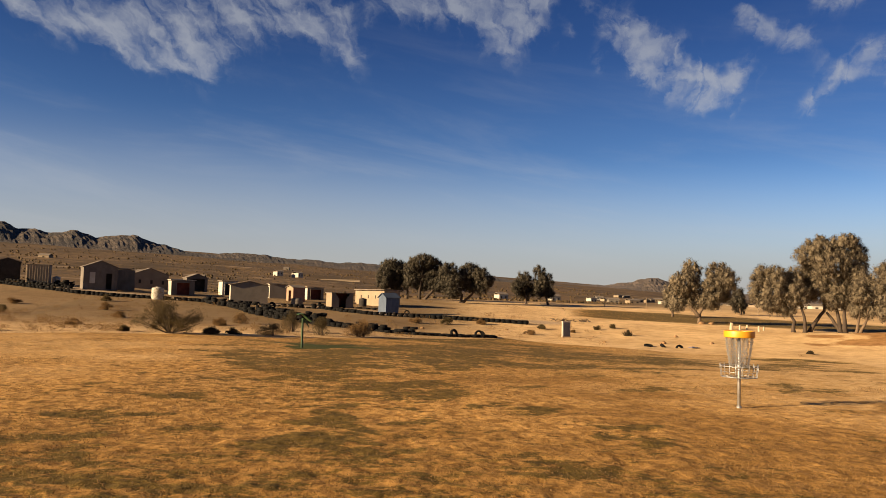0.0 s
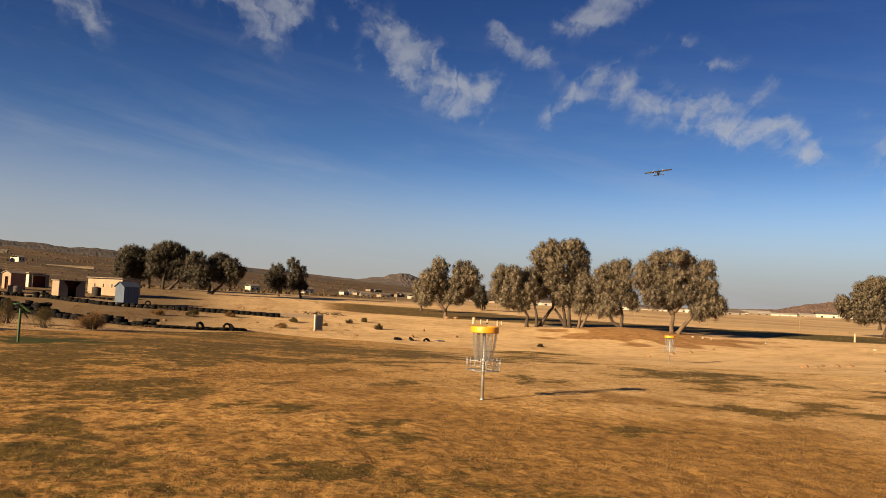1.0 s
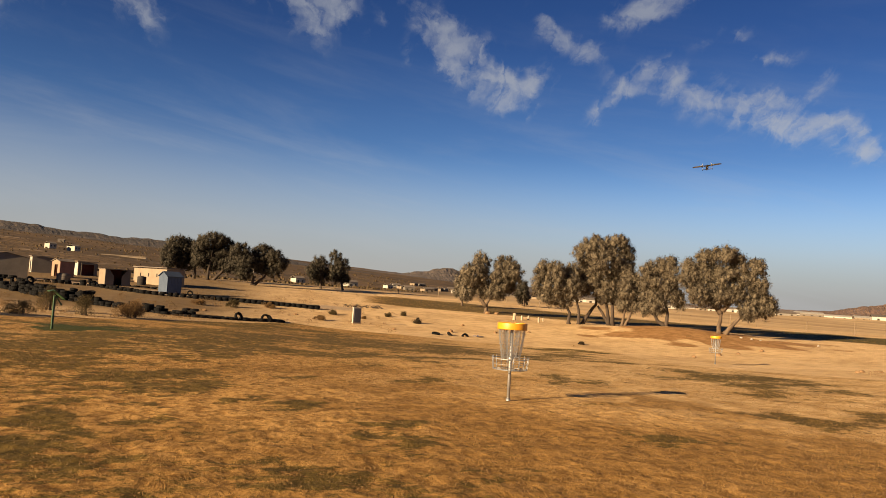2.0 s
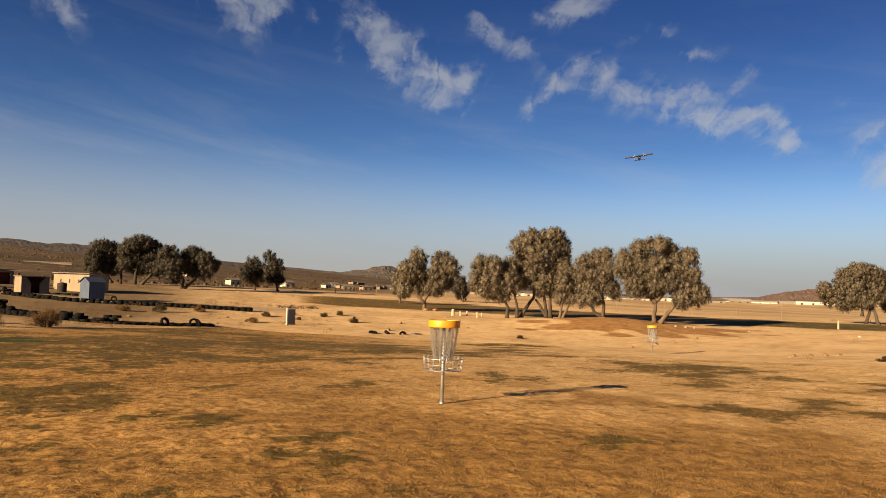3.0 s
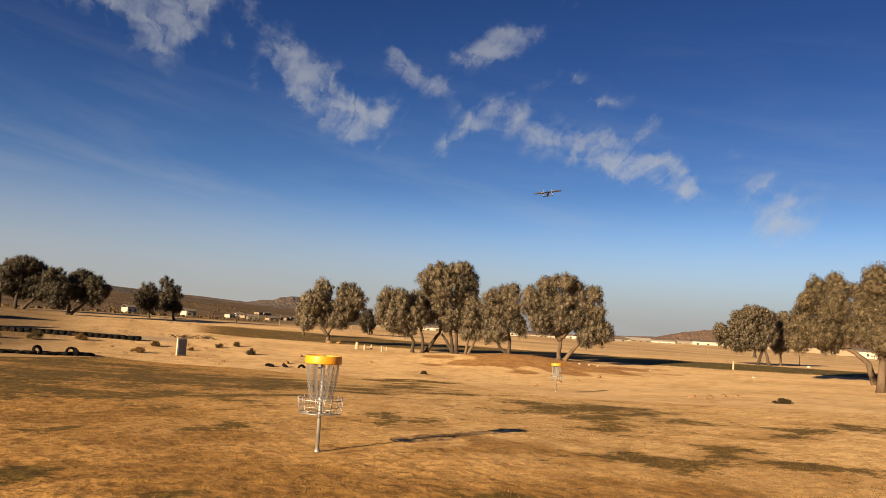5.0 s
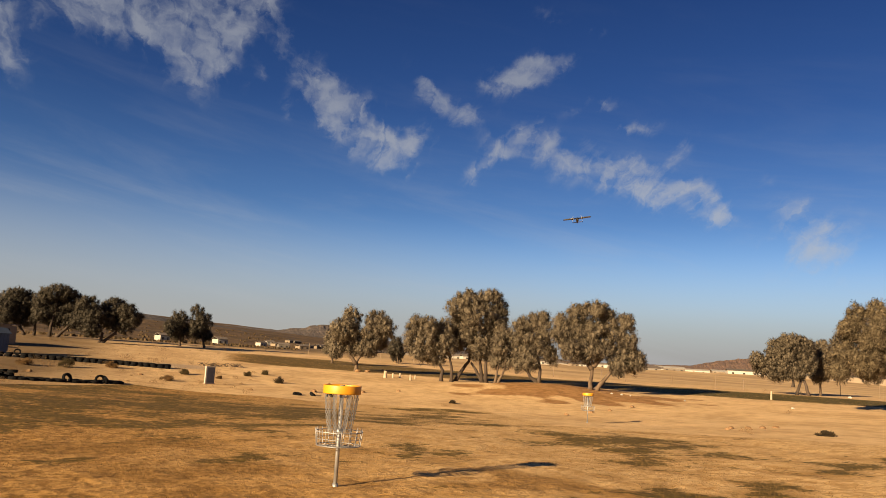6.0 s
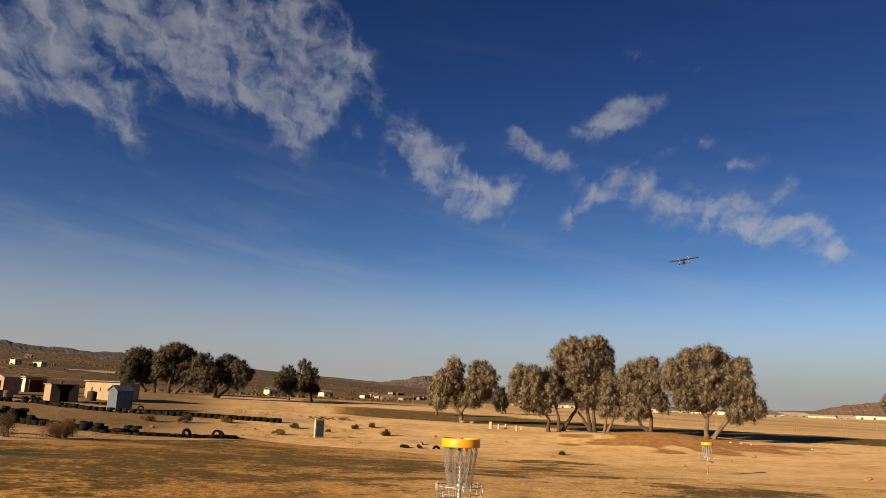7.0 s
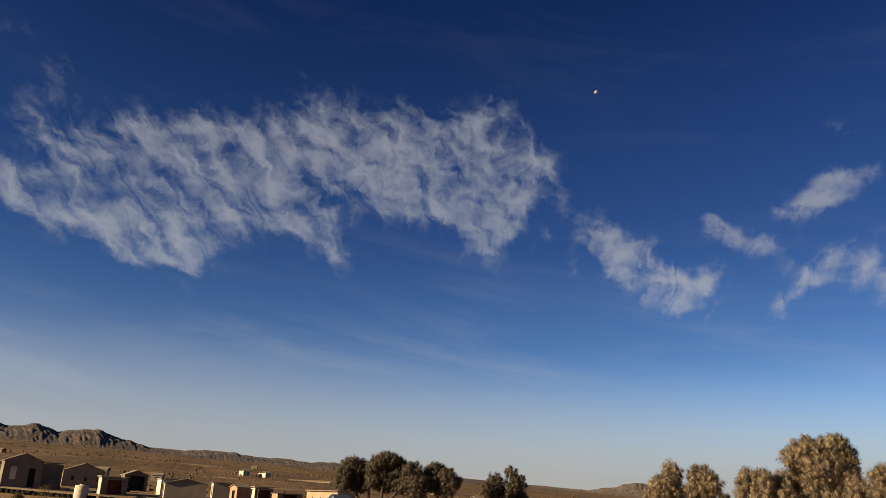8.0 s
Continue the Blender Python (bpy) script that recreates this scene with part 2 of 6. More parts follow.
def ground_material():
    m = bpy.data.materials.new("dry_turf_and_sand")
    m.use_nodes = True
    N = Nodes(m.node_tree)
    shader = m.node_tree.nodes["Principled BSDF"]
    where = N.add("ShaderNodeTexCoord").outputs["Object"]
    flat = N.vec("MULTIPLY", where, (1.0, 1.0, 0.0))

    def attribute(name):
        n = N.add("ShaderNodeAttribute")
        n.attribute_name = name
        return n.outputs["Fac"]
    turf, worn, green, scrub, track = (attribute(k) for k in ("turf", "worn", "green", "scrub", "track"))
    coarse, middle, fine, grit = N.noise(flat, 0.16, 4.0), N.noise(flat, 1.1, 5.0, 0.6), N.noise(flat, 9.0, 5.0, 0.7), N.noise(flat, 42.0, 3.0, 0.7)
    clumps = N.noise(N.vec("MULTIPLY", flat, (1.0, 0.8, 1.0)), 4.2, 6.0, 0.72, 0.4)
    # bare sand
    sand = N.mix(N.ramp(N.math("ADD", N.math("MULTIPLY", coarse, 0.5), N.math("MULTIPLY", middle, 0.5)), 0.36, 0.62), (0.460, 0.288, 0.126), (0.690, 0.470, 0.235))
    sand = N.mix(N.ramp(fine, 0.58, 0.72, 0.0, 0.6), sand, (0.240, 0.140, 0.062))
    sand = N.mix(N.ramp(grit, 0.62, 0.74, 0.0, 0.5), sand, (0.480, 0.340, 0.190))
    # dormant turf, straw over brown thatch
    straw = N.mix(N.ramp(clumps, 0.38, 0.60), (0.245, 0.120, 0.027), (0.540, 0.304, 0.092))
    straw = N.mix(N.ramp(fine, 0.50, 0.64, 0.0, 0.75), straw, (0.120, 0.068, 0.016))
    straw = N.mix(N.ramp(grit, 0.55, 0.68, 0.0, 0.40), straw, (0.480, 0.310, 0.120))
    straw = N.mix(N.ramp(grit, 0.47, 0.36, 0.0, 0.55), straw, (0.140, 0.066, 0.015))
    brown = N.mix(N.ramp(clumps, 0.36, 0.64), (0.056, 0.038, 0.007), (0.138, 0.087, 0.017))
    brown = N.mix(N.ramp(fine, 0.56, 0.70, 0.0, 0.55), brown, (0.165, 0.100, 0.022))
    brown = N.mix(N.ramp(grit, 0.55, 0.68, 0.0, 0.35), brown, (0.200, 0.122, 0.030))
    lush = N.mix(clumps, (0.020, 0.029, 0.004), (0.050, 0.060, 0.010))
    broad = N.noise(flat, 0.42, 6.0, 0.66, 0.5)
    tufts = N.noise(N.vec("MULTIPLY", flat, (0.62, 1.0, 1.0)), 3.0, 6.0, 0.74, 0.3)
    patchy = N.math("ADD", N.math("MULTIPLY", N.math("SUBTRACT", broad, 0.5), 1.6), N.math("MULTIPLY", N.math("SUBTRACT", tufts, 0.5), 2.9))
    patchy = N.math("ADD", patchy, N.math("MULTIPLY", N.math("SUBTRACT", fine, 0.5), 1.3))
    ragged = N.math("ADD", worn, patchy)
    rusty = N.mix(N.ramp(clumps, 0.36, 0.62), (0.158, 0.080, 0.017), (0.325, 0.172, 0.046))
    thin = N.math("ADD", N.math("MULTIPLY", attribute("rust"), 0.95), N.math("ADD", N.math("MULTIPLY", N.math("SUBTRACT", broad, 0.5), 2.0), N.math("MULTIPLY", N.math("SUBTRACT", tufts, 0.5), 1.6)))
    straw = N.mix(N.math("MULTIPLY", attribute("pale"), 0.92), straw, N.mix(N.ramp(tufts, 0.38, 0.60), (0.400, 0.236, 0.084), (0.700, 0.470, 0.220)))
    straw = N.mix(N.ramp(thin, 0.10, 0.65, 0.0, 0.82), straw, rusty)
    lawn = N.mix(N.ramp(ragged, 0.38, 0.80, 0.0, 0.95), straw, brown)
    lawn = N.mix(N.ramp(N.math("ADD", green, N.math("MULTIPLY", N.math("SUBTRACT", tufts, 0.5), 1.2)), 0.2, 0.55, 0.0, 0.95), lawn, lush)
    edge = N.math("ADD", turf, N.math("MULTIPLY", N.math("SUBTRACT", N.math("ADD", clumps, middle), 1.0), 0.55))
    col = N.mix(N.ramp(edge, 0.38, 0.62), sand, lawn)
    soil = N.mix(N.ramp(middle, 0.35, 0.65), (0.215, 0.100, 0.029), (0.330, 0.170, 0.058))
    col = N.mix(N.ramp(N.math("ADD", attribute("soil"), N.math("MULTIPLY", N.math("SUBTRACT", tufts, 0.5), 0.8)), 0.3, 0.6, 0.0, 0.92), col, soil)
    # open desert with low scrub
    parts_of = N.add("ShaderNodeSeparateXYZ")
    N.link(flat, parts_of.inputs[0])
    px, py = parts_of.outputs[0], parts_of.outputs[1]
    ahead = N.math("ADD", N.math("MULTIPLY", px, -0.25), N.math("MULTIPLY", py, 0.97))
    aside = N.math("ADD", N.math("MULTIPLY", px, 0.97), N.math("MULTIPLY", py, 0.25))
    fall = N.xyz(aside, N.math("MULTIPLY", ahead, 0.16), 0.0)
    dots = N.noise(fall, 0.30, 5.0, 0.72)
    wide = N.noise(fall, 0.012, 7.0, 0.66)
    desert = N.mix(N.ramp(wide, 0.38, 0.60), (0.066, 0.043, 0.021), (0.130, 0.081, 0.038))
    streaks = N.noise(N.vec("MULTIPLY", flat, (0.35, 1.0, 1.0)), 0.035, 7.0, 0.72)
    desert = N.mix(N.ramp(streaks, 0.52, 0.64, 0.0, 0.55), desert, (0.300, 0.195, 0.095))
    patches = N.noise(fall, 0.085, 6.0, 0.74)
    desert = N.mix(N.ramp(patches, 0.52, 0.62, 0.0, 0.55), desert, (0.070, 0.046, 0.022))
    desert = N.mix(N.ramp(dots, 0.52, 0.60, 0.0, 0.85), desert, (0.050, 0.035, 0.018))
    desert = N.mix(N.math("MULTIPLY", attribute("straw"), 0.85), desert, N.mix(N.ramp(streaks, 0.4, 0.62), (0.420, 0.270, 0.125), (0.680, 0.470, 0.235)))
    col = N.mix(scrub, col, desert)
    col = N.mix(track, col, N.mix(fine, (0.330, 0.240, 0.160), (0.430, 0.325, 0.225)))
    N.link(col, shader.inputs["Base Color"])
    shader.inputs["Roughness"].default_value = 0.95
    shader.inputs["Specular IOR Level"].default_value = 0.15
    b = N.add("ShaderNodeBump")
    b.inputs["Strength"].default_value, b.inputs["Distance"].default_value = 0.8, 0.05
    N.link(N.math("ADD", N.math("MULTIPLY", clumps, 0.9), N.math("MULTIPLY", fine, 0.6)), b.inputs["Height"])
    N.link(b.outputs[0], shader.inputs["Normal"])
    return m


def rock_material(name, light, dark):
    m = bpy.data.materials.new(name)
    m.use_nodes = True
    N = Nodes(m.node_tree)
    shader = m.node_tree.nodes["Principled BSDF"]
    where = N.add("ShaderNodeTexCoord").outputs["Object"]
    a, c = N.noise(where, 0.010, 7.0, 0.70), N.noise(where, 0.05, 6.0, 0.74)
    col = N.mix(N.ramp(a, 0.38, 0.62), dark, light)
    col = N.mix(N.ramp(c, 0.48, 0.60, 0.0, 0.8), col, tuple(0.8 * k for k in dark))
    N.link(col, shader.inputs["Base Color"])
    shader.inputs["Roughness"].default_value = 0.95
    b = N.add("ShaderNodeBump")
    b.inputs["Strength"].default_value, b.inputs["Distance"].default_value = 0.9, 12.0
    N.link(c, b.inputs["Height"])
    N.link(b.outputs[0], shader.inputs["Normal"])
    return m


GROUND = ground_material()
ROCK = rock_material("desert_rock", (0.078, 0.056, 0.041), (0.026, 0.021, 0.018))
# the next two rocks are paler because distance haze is put into their colours
HAZY_ROCK = rock_material("haze_paled_far_rock", (0.125, 0.092, 0.070), (0.070, 0.053, 0.043))
HAZY_RED_ROCK = rock_material("haze_paled_reddish_rock", (0.205, 0.122, 0.078), (0.130, 0.076, 0.050))
BARK = surface("grey_bark", (0.139, 0.098, 0.064), (0.060, 0.042, 0.029), 0.9, 2.5, 14.0, 0.7, depth=0.03, stretch=(1, 1, 0.25))
DARK_BARK = surface("dark_bark", (0.078, 0.057, 0.042), (0.030, 0.023, 0.018), 0.9, 2.5, 14.0, 0.7, depth=0.03, stretch=(1, 1, 0.25))
LEAF = foliage("grey_olive_leaves", (0.228, 0.184, 0.124), (0.108, 0.087, 0.060), 0.40)
# darker copy of the olive leaves, with the crowns' shade put into the colour
LEAF_SHADE = foliage("shade_darkened_olive_leaves", (0.092, 0.078, 0.055), (0.040, 0.035, 0.026))
LEAF_TAN = foliage("tan_olive_leaves", (0.250, 0.198, 0.122), (0.135, 0.106, 0.065), 0.45)
SCRUB = foliage("grey_green_scrub", (0.112, 0.078, 0.030), (0.042, 0.032, 0.014))
SCRUB_DRY = foliage("dry_brown_scrub", (0.230, 0.132, 0.048), (0.082, 0.049, 0.022))
SCRUB_DARK = foliage("dark_scrub", (0.070, 0.048, 0.025), (0.031, 0.025, 0.014))
SCRUB_MIXED = foliage("mixed_dry_scrub", (0.150, 0.092, 0.038), (0.036, 0.028, 0.014))
STRAW = foliage("straw_blades", (0.200, 0.112, 0.034), (0.085, 0.048, 0.015), 0.2)
# black rubber, darkened further to hold the shade on the tyres' near side
RUBBER = surface("shade_black_rubber", (0.0065, 0.006, 0.006), (0.003, 0.003, 0.003), 0.9, 2.0, 20.0, 0.4)
GALV = surface("galvanised_steel", (0.363, 0.356, 0.343), (0.238, 0.231, 0.224), 0.52, 6.0, 60.0, 0.1, metal=0.75, depth=0.002)
CHAIN = surface("zinc_chain", (0.460, 0.448, 0.425), (0.300, 0.292, 0.278), 0.5, 12.0, 80.0, 0.1, metal=0.75, depth=0.002)
YELLOW = surface("yellow_band_paint", (0.590, 0.262, 0.008), (0.476, 0.205, 0.007), 0.45, 5.0, 50.0, 0.05, depth=0.002)
GREEN = surface("green_paint", (0.034, 0.079, 0.021), (0.021, 0.053, 0.013), 0.55, 5.0, 40.0, 0.1)
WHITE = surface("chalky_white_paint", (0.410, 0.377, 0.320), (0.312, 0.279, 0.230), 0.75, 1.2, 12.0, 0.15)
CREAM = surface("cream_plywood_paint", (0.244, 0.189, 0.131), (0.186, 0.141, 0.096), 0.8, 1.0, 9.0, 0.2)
GREY = surface("weathered_grey_board", (0.142, 0.122, 0.104), (0.092, 0.079, 0.066), 0.85, 1.2, 10.0, 0.25)
TAUPE = surface("taupe_siding", (0.168, 0.142, 0.114), (0.122, 0.102, 0.082), 0.85, 1.0, 9.0, 0.2)
PINK = surface("faded_pink_stucco", (0.296, 0.158, 0.109), (0.217, 0.114, 0.079), 0.85, 1.2, 10.0, 0.2)
RED = surface("dark_red_boarding", (0.16, 0.045, 0.03), (0.085, 0.025, 0.018), 0.8, 2.0, 12.0, 0.2)
BLUE = surface("pale_blue_paint", (0.082, 0.106, 0.150), (0.056, 0.074, 0.108), 0.7, 1.5, 12.0, 0.12)
# dark boards and drums; also stands in for shade inside the sheds
DARK = surface("dark_board_and_shade", (0.045, 0.038, 0.034), (0.02, 0.018, 0.016), 0.85, 2.0, 12.0, 0.2)
ROOF = surface("weathered_shingle", (0.197, 0.164, 0.135), (0.115, 0.094, 0.078), 0.9, 1.0, 8.0, 0.3)
WOOD = surface("sun_greyed_wood", (0.246, 0.184, 0.119), (0.139, 0.102, 0.066), 0.85, 2.0, 16.0, 0.3, stretch=(1, 1, 0.2))
PALE_WOOD = surface("bleached_pale_wood", (0.42, 0.34, 0.24), (0.30, 0.235, 0.16), 0.85, 2.0, 16.0, 0.3, stretch=(1, 1, 0.2))
PANEL = surface("shade_darkened_grey_panel", (0.125, 0.135, 0.150), (0.085, 0.092, 0.105), 0.5, 3.0, 20.0, 0.1)
STONE = surface("pale_stone", (0.377, 0.312, 0.238), (0.246, 0.193, 0.139), 0.9, 4.0, 20.0, 0.4)
EARTH = surface("brown_clod", (0.26, 0.155, 0.075), (0.14, 0.085, 0.045), 0.95, 5.0, 24.0, 0.5, depth=0.03)
TARP = surface("blue_tarp", (0.09, 0.13, 0.27), (0.05, 0.075, 0.17), 0.5, 6.0, 20.0, 0.3)
AIR_DARK = surface("dark_grey_foam", (0.022, 0.023, 0.027), (0.014, 0.015, 0.018), 0.5, 6.0, 40.0, 0.05)
AIR_TAN = surface("tan_film", (0.155, 0.118, 0.060), (0.120, 0.090, 0.046), 0.45, 6.0, 40.0, 0.05)
AIR_WHITE = surface("pale_grey_foam", (0.24, 0.24, 0.24), (0.18, 0.18, 0.18), 0.5, 6.0, 40.0, 0.05)
MOON = surface("moon_dust", (0.26, 0.26, 0.26), (0.16, 0.16, 0.16), 1.0, 0.05, 0.3, 0.0)


# ---- mesh helpers ----
def part(name, bm, material, parent=None, label="", smooth=False):
    """Links a bmesh as one mesh object, under a thing or a part."""
    me = bpy.data.meshes.new(name)
    if smooth:
        for f in bm.faces:
            f.smooth = True
    bm.to_mesh(me)
    bm.free()
    me.materials.append(material)
    ob = new(name, me)
    ob.parent = parent
    if label:
        ob["label"] = label
    return ob


def mesh_of(name, verts, faces, material, parent=None, smooth=False):
    me = bpy.data.meshes.new(name)
    me.from_pydata([tuple(v) for v in verts], [], faces)
    me.materials.append(material)
    if smooth:
        me.polygons.foreach_set("use_smooth", [True] * len(me.polygons))
    ob = new(name, me)
    ob.parent = parent
    return ob


def thing(name, x, y, z=None, rz=0.0, label="", category="", group="", kind=""):
    """An Empty at the base of a thing, which parents its parts."""
    e = new(name)
    e.empty_display_size = 0.2
    e.matrix_world = pose(x, y, ground_z(x, y) if z is None else z, 0, 0, rz)
    return tagged(e, label, category, group, kind)


def box(bm, cx, cy, cz, sx, sy, sz, bevel=0.0, turn=None):
    """A box by its centre and sizes, with softened edges."""
    m = Matrix.Translation((cx, cy, cz)) @ (turn or Matrix()) @ Matrix.Diagonal((sx, sy, sz, 1))
    made = bmesh.ops.create_cube(bm, size=1.0, matrix=m)["verts"]
    if bevel:
        edges = list({e for v in made for e in v.link_edges})
        bmesh.ops.bevel(bm, geom=edges, offset=bevel, segments=1, affect="EDGES")
    return bm


def tube(bm, points, radii, sides=8, caps=True):
    """A tapered round tube along points."""
    pts = [Vector(p) for p in points]
    rings = []
    side = Vector((1, 0, 0))
    for i, p in enumerate(pts):
        d = (pts[min(i + 1, len(pts) - 1)] - pts[max(i - 1, 0)]).normalized()
        a = side - d * side.dot(d)
        if a.length < 0.05:
            a = Vector((0, 1, 0)) - d * d.y
        a.normalize()
        b = d.cross(a)
        r = radii[i] if isinstance(radii, (list, tuple)) else radii
        rings.append([bm.verts.new(p + (a * math.cos(t) + b * math.sin(t)) * r) for t in (2 * math.pi * k / sides for k in range(sides))])
        side = a
    for lo, hi in zip(rings, rings[1:]):
        for k in range(sides):
            bm.faces.new((lo[k], lo[(k + 1) % sides], hi[(k + 1) % sides], hi[k]))
    if caps:
        bm.faces.new(rings[0][::-1])
        bm.faces.new(rings[-1])
    return bm


def ring(bm, radius, z, thick, around=28, sides=6):
    """A closed hoop of round wire."""
    grid = []
    for i in range(around):
        t = 2 * math.pi * i / around
        grid.append([bm.verts.new(((radius + thick * math.cos(s)) * math.cos(t), (radius + thick * math.cos(s)) * math.sin(t), z + thick * math.sin(s)))
                     for s in (2 * math.pi * k / sides for k in range(sides))])
    for i in range(around):
        for k in range(sides):
            a, b = grid[i], grid[(i + 1) % around]
            bm.faces.new((a[k], b[k], b[(k + 1) % sides], a[(k + 1) % sides]))
    return bm


def lathe(bm, profile, around=24):
    """A body of revolution about z from (radius, height) pairs."""
    rows = [[bm.verts.new((r * math.cos(2 * math.pi * i / around), r * math.sin(2 * math.pi * i / around), z)) for i in range(around)] for r, z in profile]
    for lo, hi in zip(rows, rows[1:]):
        for k in range(around):
            bm.faces.new((lo[k], lo[(k + 1) % around], hi[(k + 1) % around], hi[k]))
    return rows


# ---- the lie of the land ----
def soft(v, w):
    return w * np.logaddexp(0, v / w)


def hump(x, y, cx, cy, rx, ry, h):
    return h * np.exp(-((x - cx) / rx) ** 2 - ((y - cy) / ry) ** 2)


def land(x, y):
    """Height of the ground: a shallow wash, a rise to the sheds, and a fan that climbs to the hills."""
    z = hump(x, y, 22, 50, 32, 21, -1.35) + hump(x, y, 40.5, 65.0, 7, 5, 0.75) + hump(x, y, -54, 86, 20, 16, 1.0)
    u = -0.45 * x + 0.89 * y
    z = z + 0.04 * (soft(u - 60, 6) - soft(u - 108, 6))
    v = -0.8 * x + 0.6 * y
    return z + 0.066 * soft(v - 300, 40)


def ground_z(x, y):
    return float(land(np.float64(x), np.float64(y)))

# ---- ground ----
FIELD = [(-70, -60), (-70, 0), (-38, 19), (-19, 31.5), (-16, 36), (-12.2, 39.3), (-8.6, 40.2), (-4.4, 47.4), (4.8, 56.2), (12.2, 53.0), (20, 50.5),
         (26, 48), (23, 38), (20, 31), (25, 25), (32, 18), (42, 6), (70, -10), (70, -60)]
DARK_PATCHES = [(-3.2, 19.2, 1.31, 4.36, 10), (-4.9, 22.0, 1.01, 2.17, 13), (-4.5, 11.6, 0.42, 0.4, 22), (-1.4, 9.9, 0.71, 0.92, 9), (-0.9, 9.4, 0.35, 0.41, 6), (-0.3, 11.8, 0.35, 0.43, 3), (-0.5, 15.1, 0.79, 1.11, 3), (0.7, 13.6, 0.3, 0.44, -2), (3.0, 10.4, 0.32, 0.52, -15), (1.5, 9.1, 0.34, 0.25, -9), (-6.5, 25.8, 1.19, 2.5, 15), (-4.0, 25.2, 2.29, 3.06, 9), (0.9, 26.0, 3.88, 3.23, -2), (5.5, 25.8, 2.16, 2.76, -12), (9.2, 19.2, 0.79, 1.11, -25)]
DARK_PATCHES_EAST = [(-5.1, 11.5, 0.57, 0.8, 25), (-4.9, 9.7, 0.49, 0.57, 28), (-3.3, 10.8, 0.42, 0.47, 18), (-4.5, 14.0, 0.66, 0.66, 19), (-3.4, 7.6, 0.76, 0.53, 26), (-1.1, 11.2, 0.46, 0.57, 11), (-0.3, 9.6, 0.23, 0.23, 8), (1.9, 8.6, 0.84, 0.45, -8), (1.2, 9.4, 0.37, 0.3, -2), (3.1, 11.0, 0.32, 0.42, -13), (0.2, 15.0, 0.62, 0.72, 3), (10.5, 40.9, 3.35, 6.4, -14), (22.4, 48.2, 2.12, 4.46, -25), (9.3, 19.9, 0.43, 1.12, -24), (17.0, 23.2, 2.24, 3.41, -36)]
DARK_PATCHES_FAR = [(31.5, 33.3, 1.49, 4.77, -44), (11.4, 13.5, 0.67, 0.77, -41), (14.5, 18.0, 0.97, 1.11, -39), (-0.2, 28.1, 4.01, 5.31, 2), (2.0, 49.5, 4.16, 8.36, 0), (7.3, 42.6, 2.69, 7.16, -8), (10.8, 40.5, 2.02, 6.78, -13), (2.1, 17.6, 0.46, 0.46, 0), (5.2, 18.0, 0.64, 0.85, -12), (17.5, 37.9, 1.57, 7.09, -24), (17.0, 20.9, 1.4, 2.7, -40), (16.2, 23.1, 0.92, 1.47, -35), (27.1, 27.7, 1.32, 3.13, -46), (19.0, 16.7, 0.9, 1.42, -51), (22.0, 16.9, 0.73, 1.49, -55)]
DARK_PATCHES_LAST = [(13.8, 14.0, 0.73, 0.87, -47), (11.2, 13.1, 0.93, 0.71, -43), (13.9, 12.2, 0.91, 0.7, -52), (1.7, 13.5, 0.47, 0.59, 1), (3.1, 11.9, 0.75, 0.34, -7), (6.9, 11.1, 0.64, 0.33, -31), (-1.8, 31.7, 4.2, 4.6, 4), (-4.1, 35.4, 2.6, 3.4, 7), (3.3, 36.1, 4.3, 5.6, -5), (-0.2, 21.4, 0.96, 1.24, 1), (4.4, 39.5, 4.0, 5.6, -5)]
DARK_PATCHES_WEST = [(-1.8, 17.3, 1.7, 1.99, 10), (-3.4, 22.0, 1.74, 2.07, 12), (-0.4, 15.6, 0.86, 0.86, 5), (-1.7, 13.5, 0.56, 0.66, 12), (0.3, 52.9, 3.72, 4.65, 2)]
DARK_PATCHES_MID = [(-2.7, 37.5, 4.6, 4.4, 5), (0.9, 37.6, 6.2, 4.2, 0), (6.6, 36.0, 7.2, 4.0, -8), (10.4, 32.6, 5.6, 3.6, -15), (-4.2, 22.6, 1.2, 3.6, 13), (-2.3, 18.9, 1.1, 2.2, 10), (-0.8, 17.2, 1.0, 1.4, 6), (-1.6, 11.6, 0.43, 0.8, 13), (-0.9, 10.3, 0.39, 0.5, 11), (-0.5, 13.1, 0.31, 0.5, 6), (2.1, 8.7, 0.62, 0.32, -10), (2.9, 10.9, 0.40, 0.40, -12)]
RUST_PATCHES = [(4.2, 13.2, 1.65, 1.85, -17), (0.9, 9.7, 0.87, 0.91, -4), (4.6, 9.9, 1.22, 1.06, -25), (3.8, 12.1, 0.93, 1.24, -15), (0.3, 10.9, 0.8, 0.68, 4), (5.7, 10.3, 1.0, 1.0, -28), (3.2, 19.8, 1.67, 1.51, -7), (3.8, 16.3, 1.51, 1.37, -8), (5.4, 12.5, 1.23, 0.98, -20), (9.7, 14.8, 1.27, 1.18, -33), (9.8, 11.0, 1.18, 0.82, -45)]


def blot(x, y, cx, cy, a, b, turn):
    c, s = math.cos(radians(turn)), math.sin(radians(turn))
    k = 0.5 * min(a, b)
    x, y = x + k * np.sin(y * 1.9 / k ** 0.5 + cx) + 0.5 * k * np.sin(x * 3.1 / k ** 0.5 + cy), y + 0.7 * k * np.sin(x * 2.3 / k ** 0.5 + cy)
    u, v = ((x - cx) * c + (y - cy) * s) / a, (-(x - cx) * s + (y - cy) * c) / b
    return np.exp(-(u * u + v * v) ** 1.15)


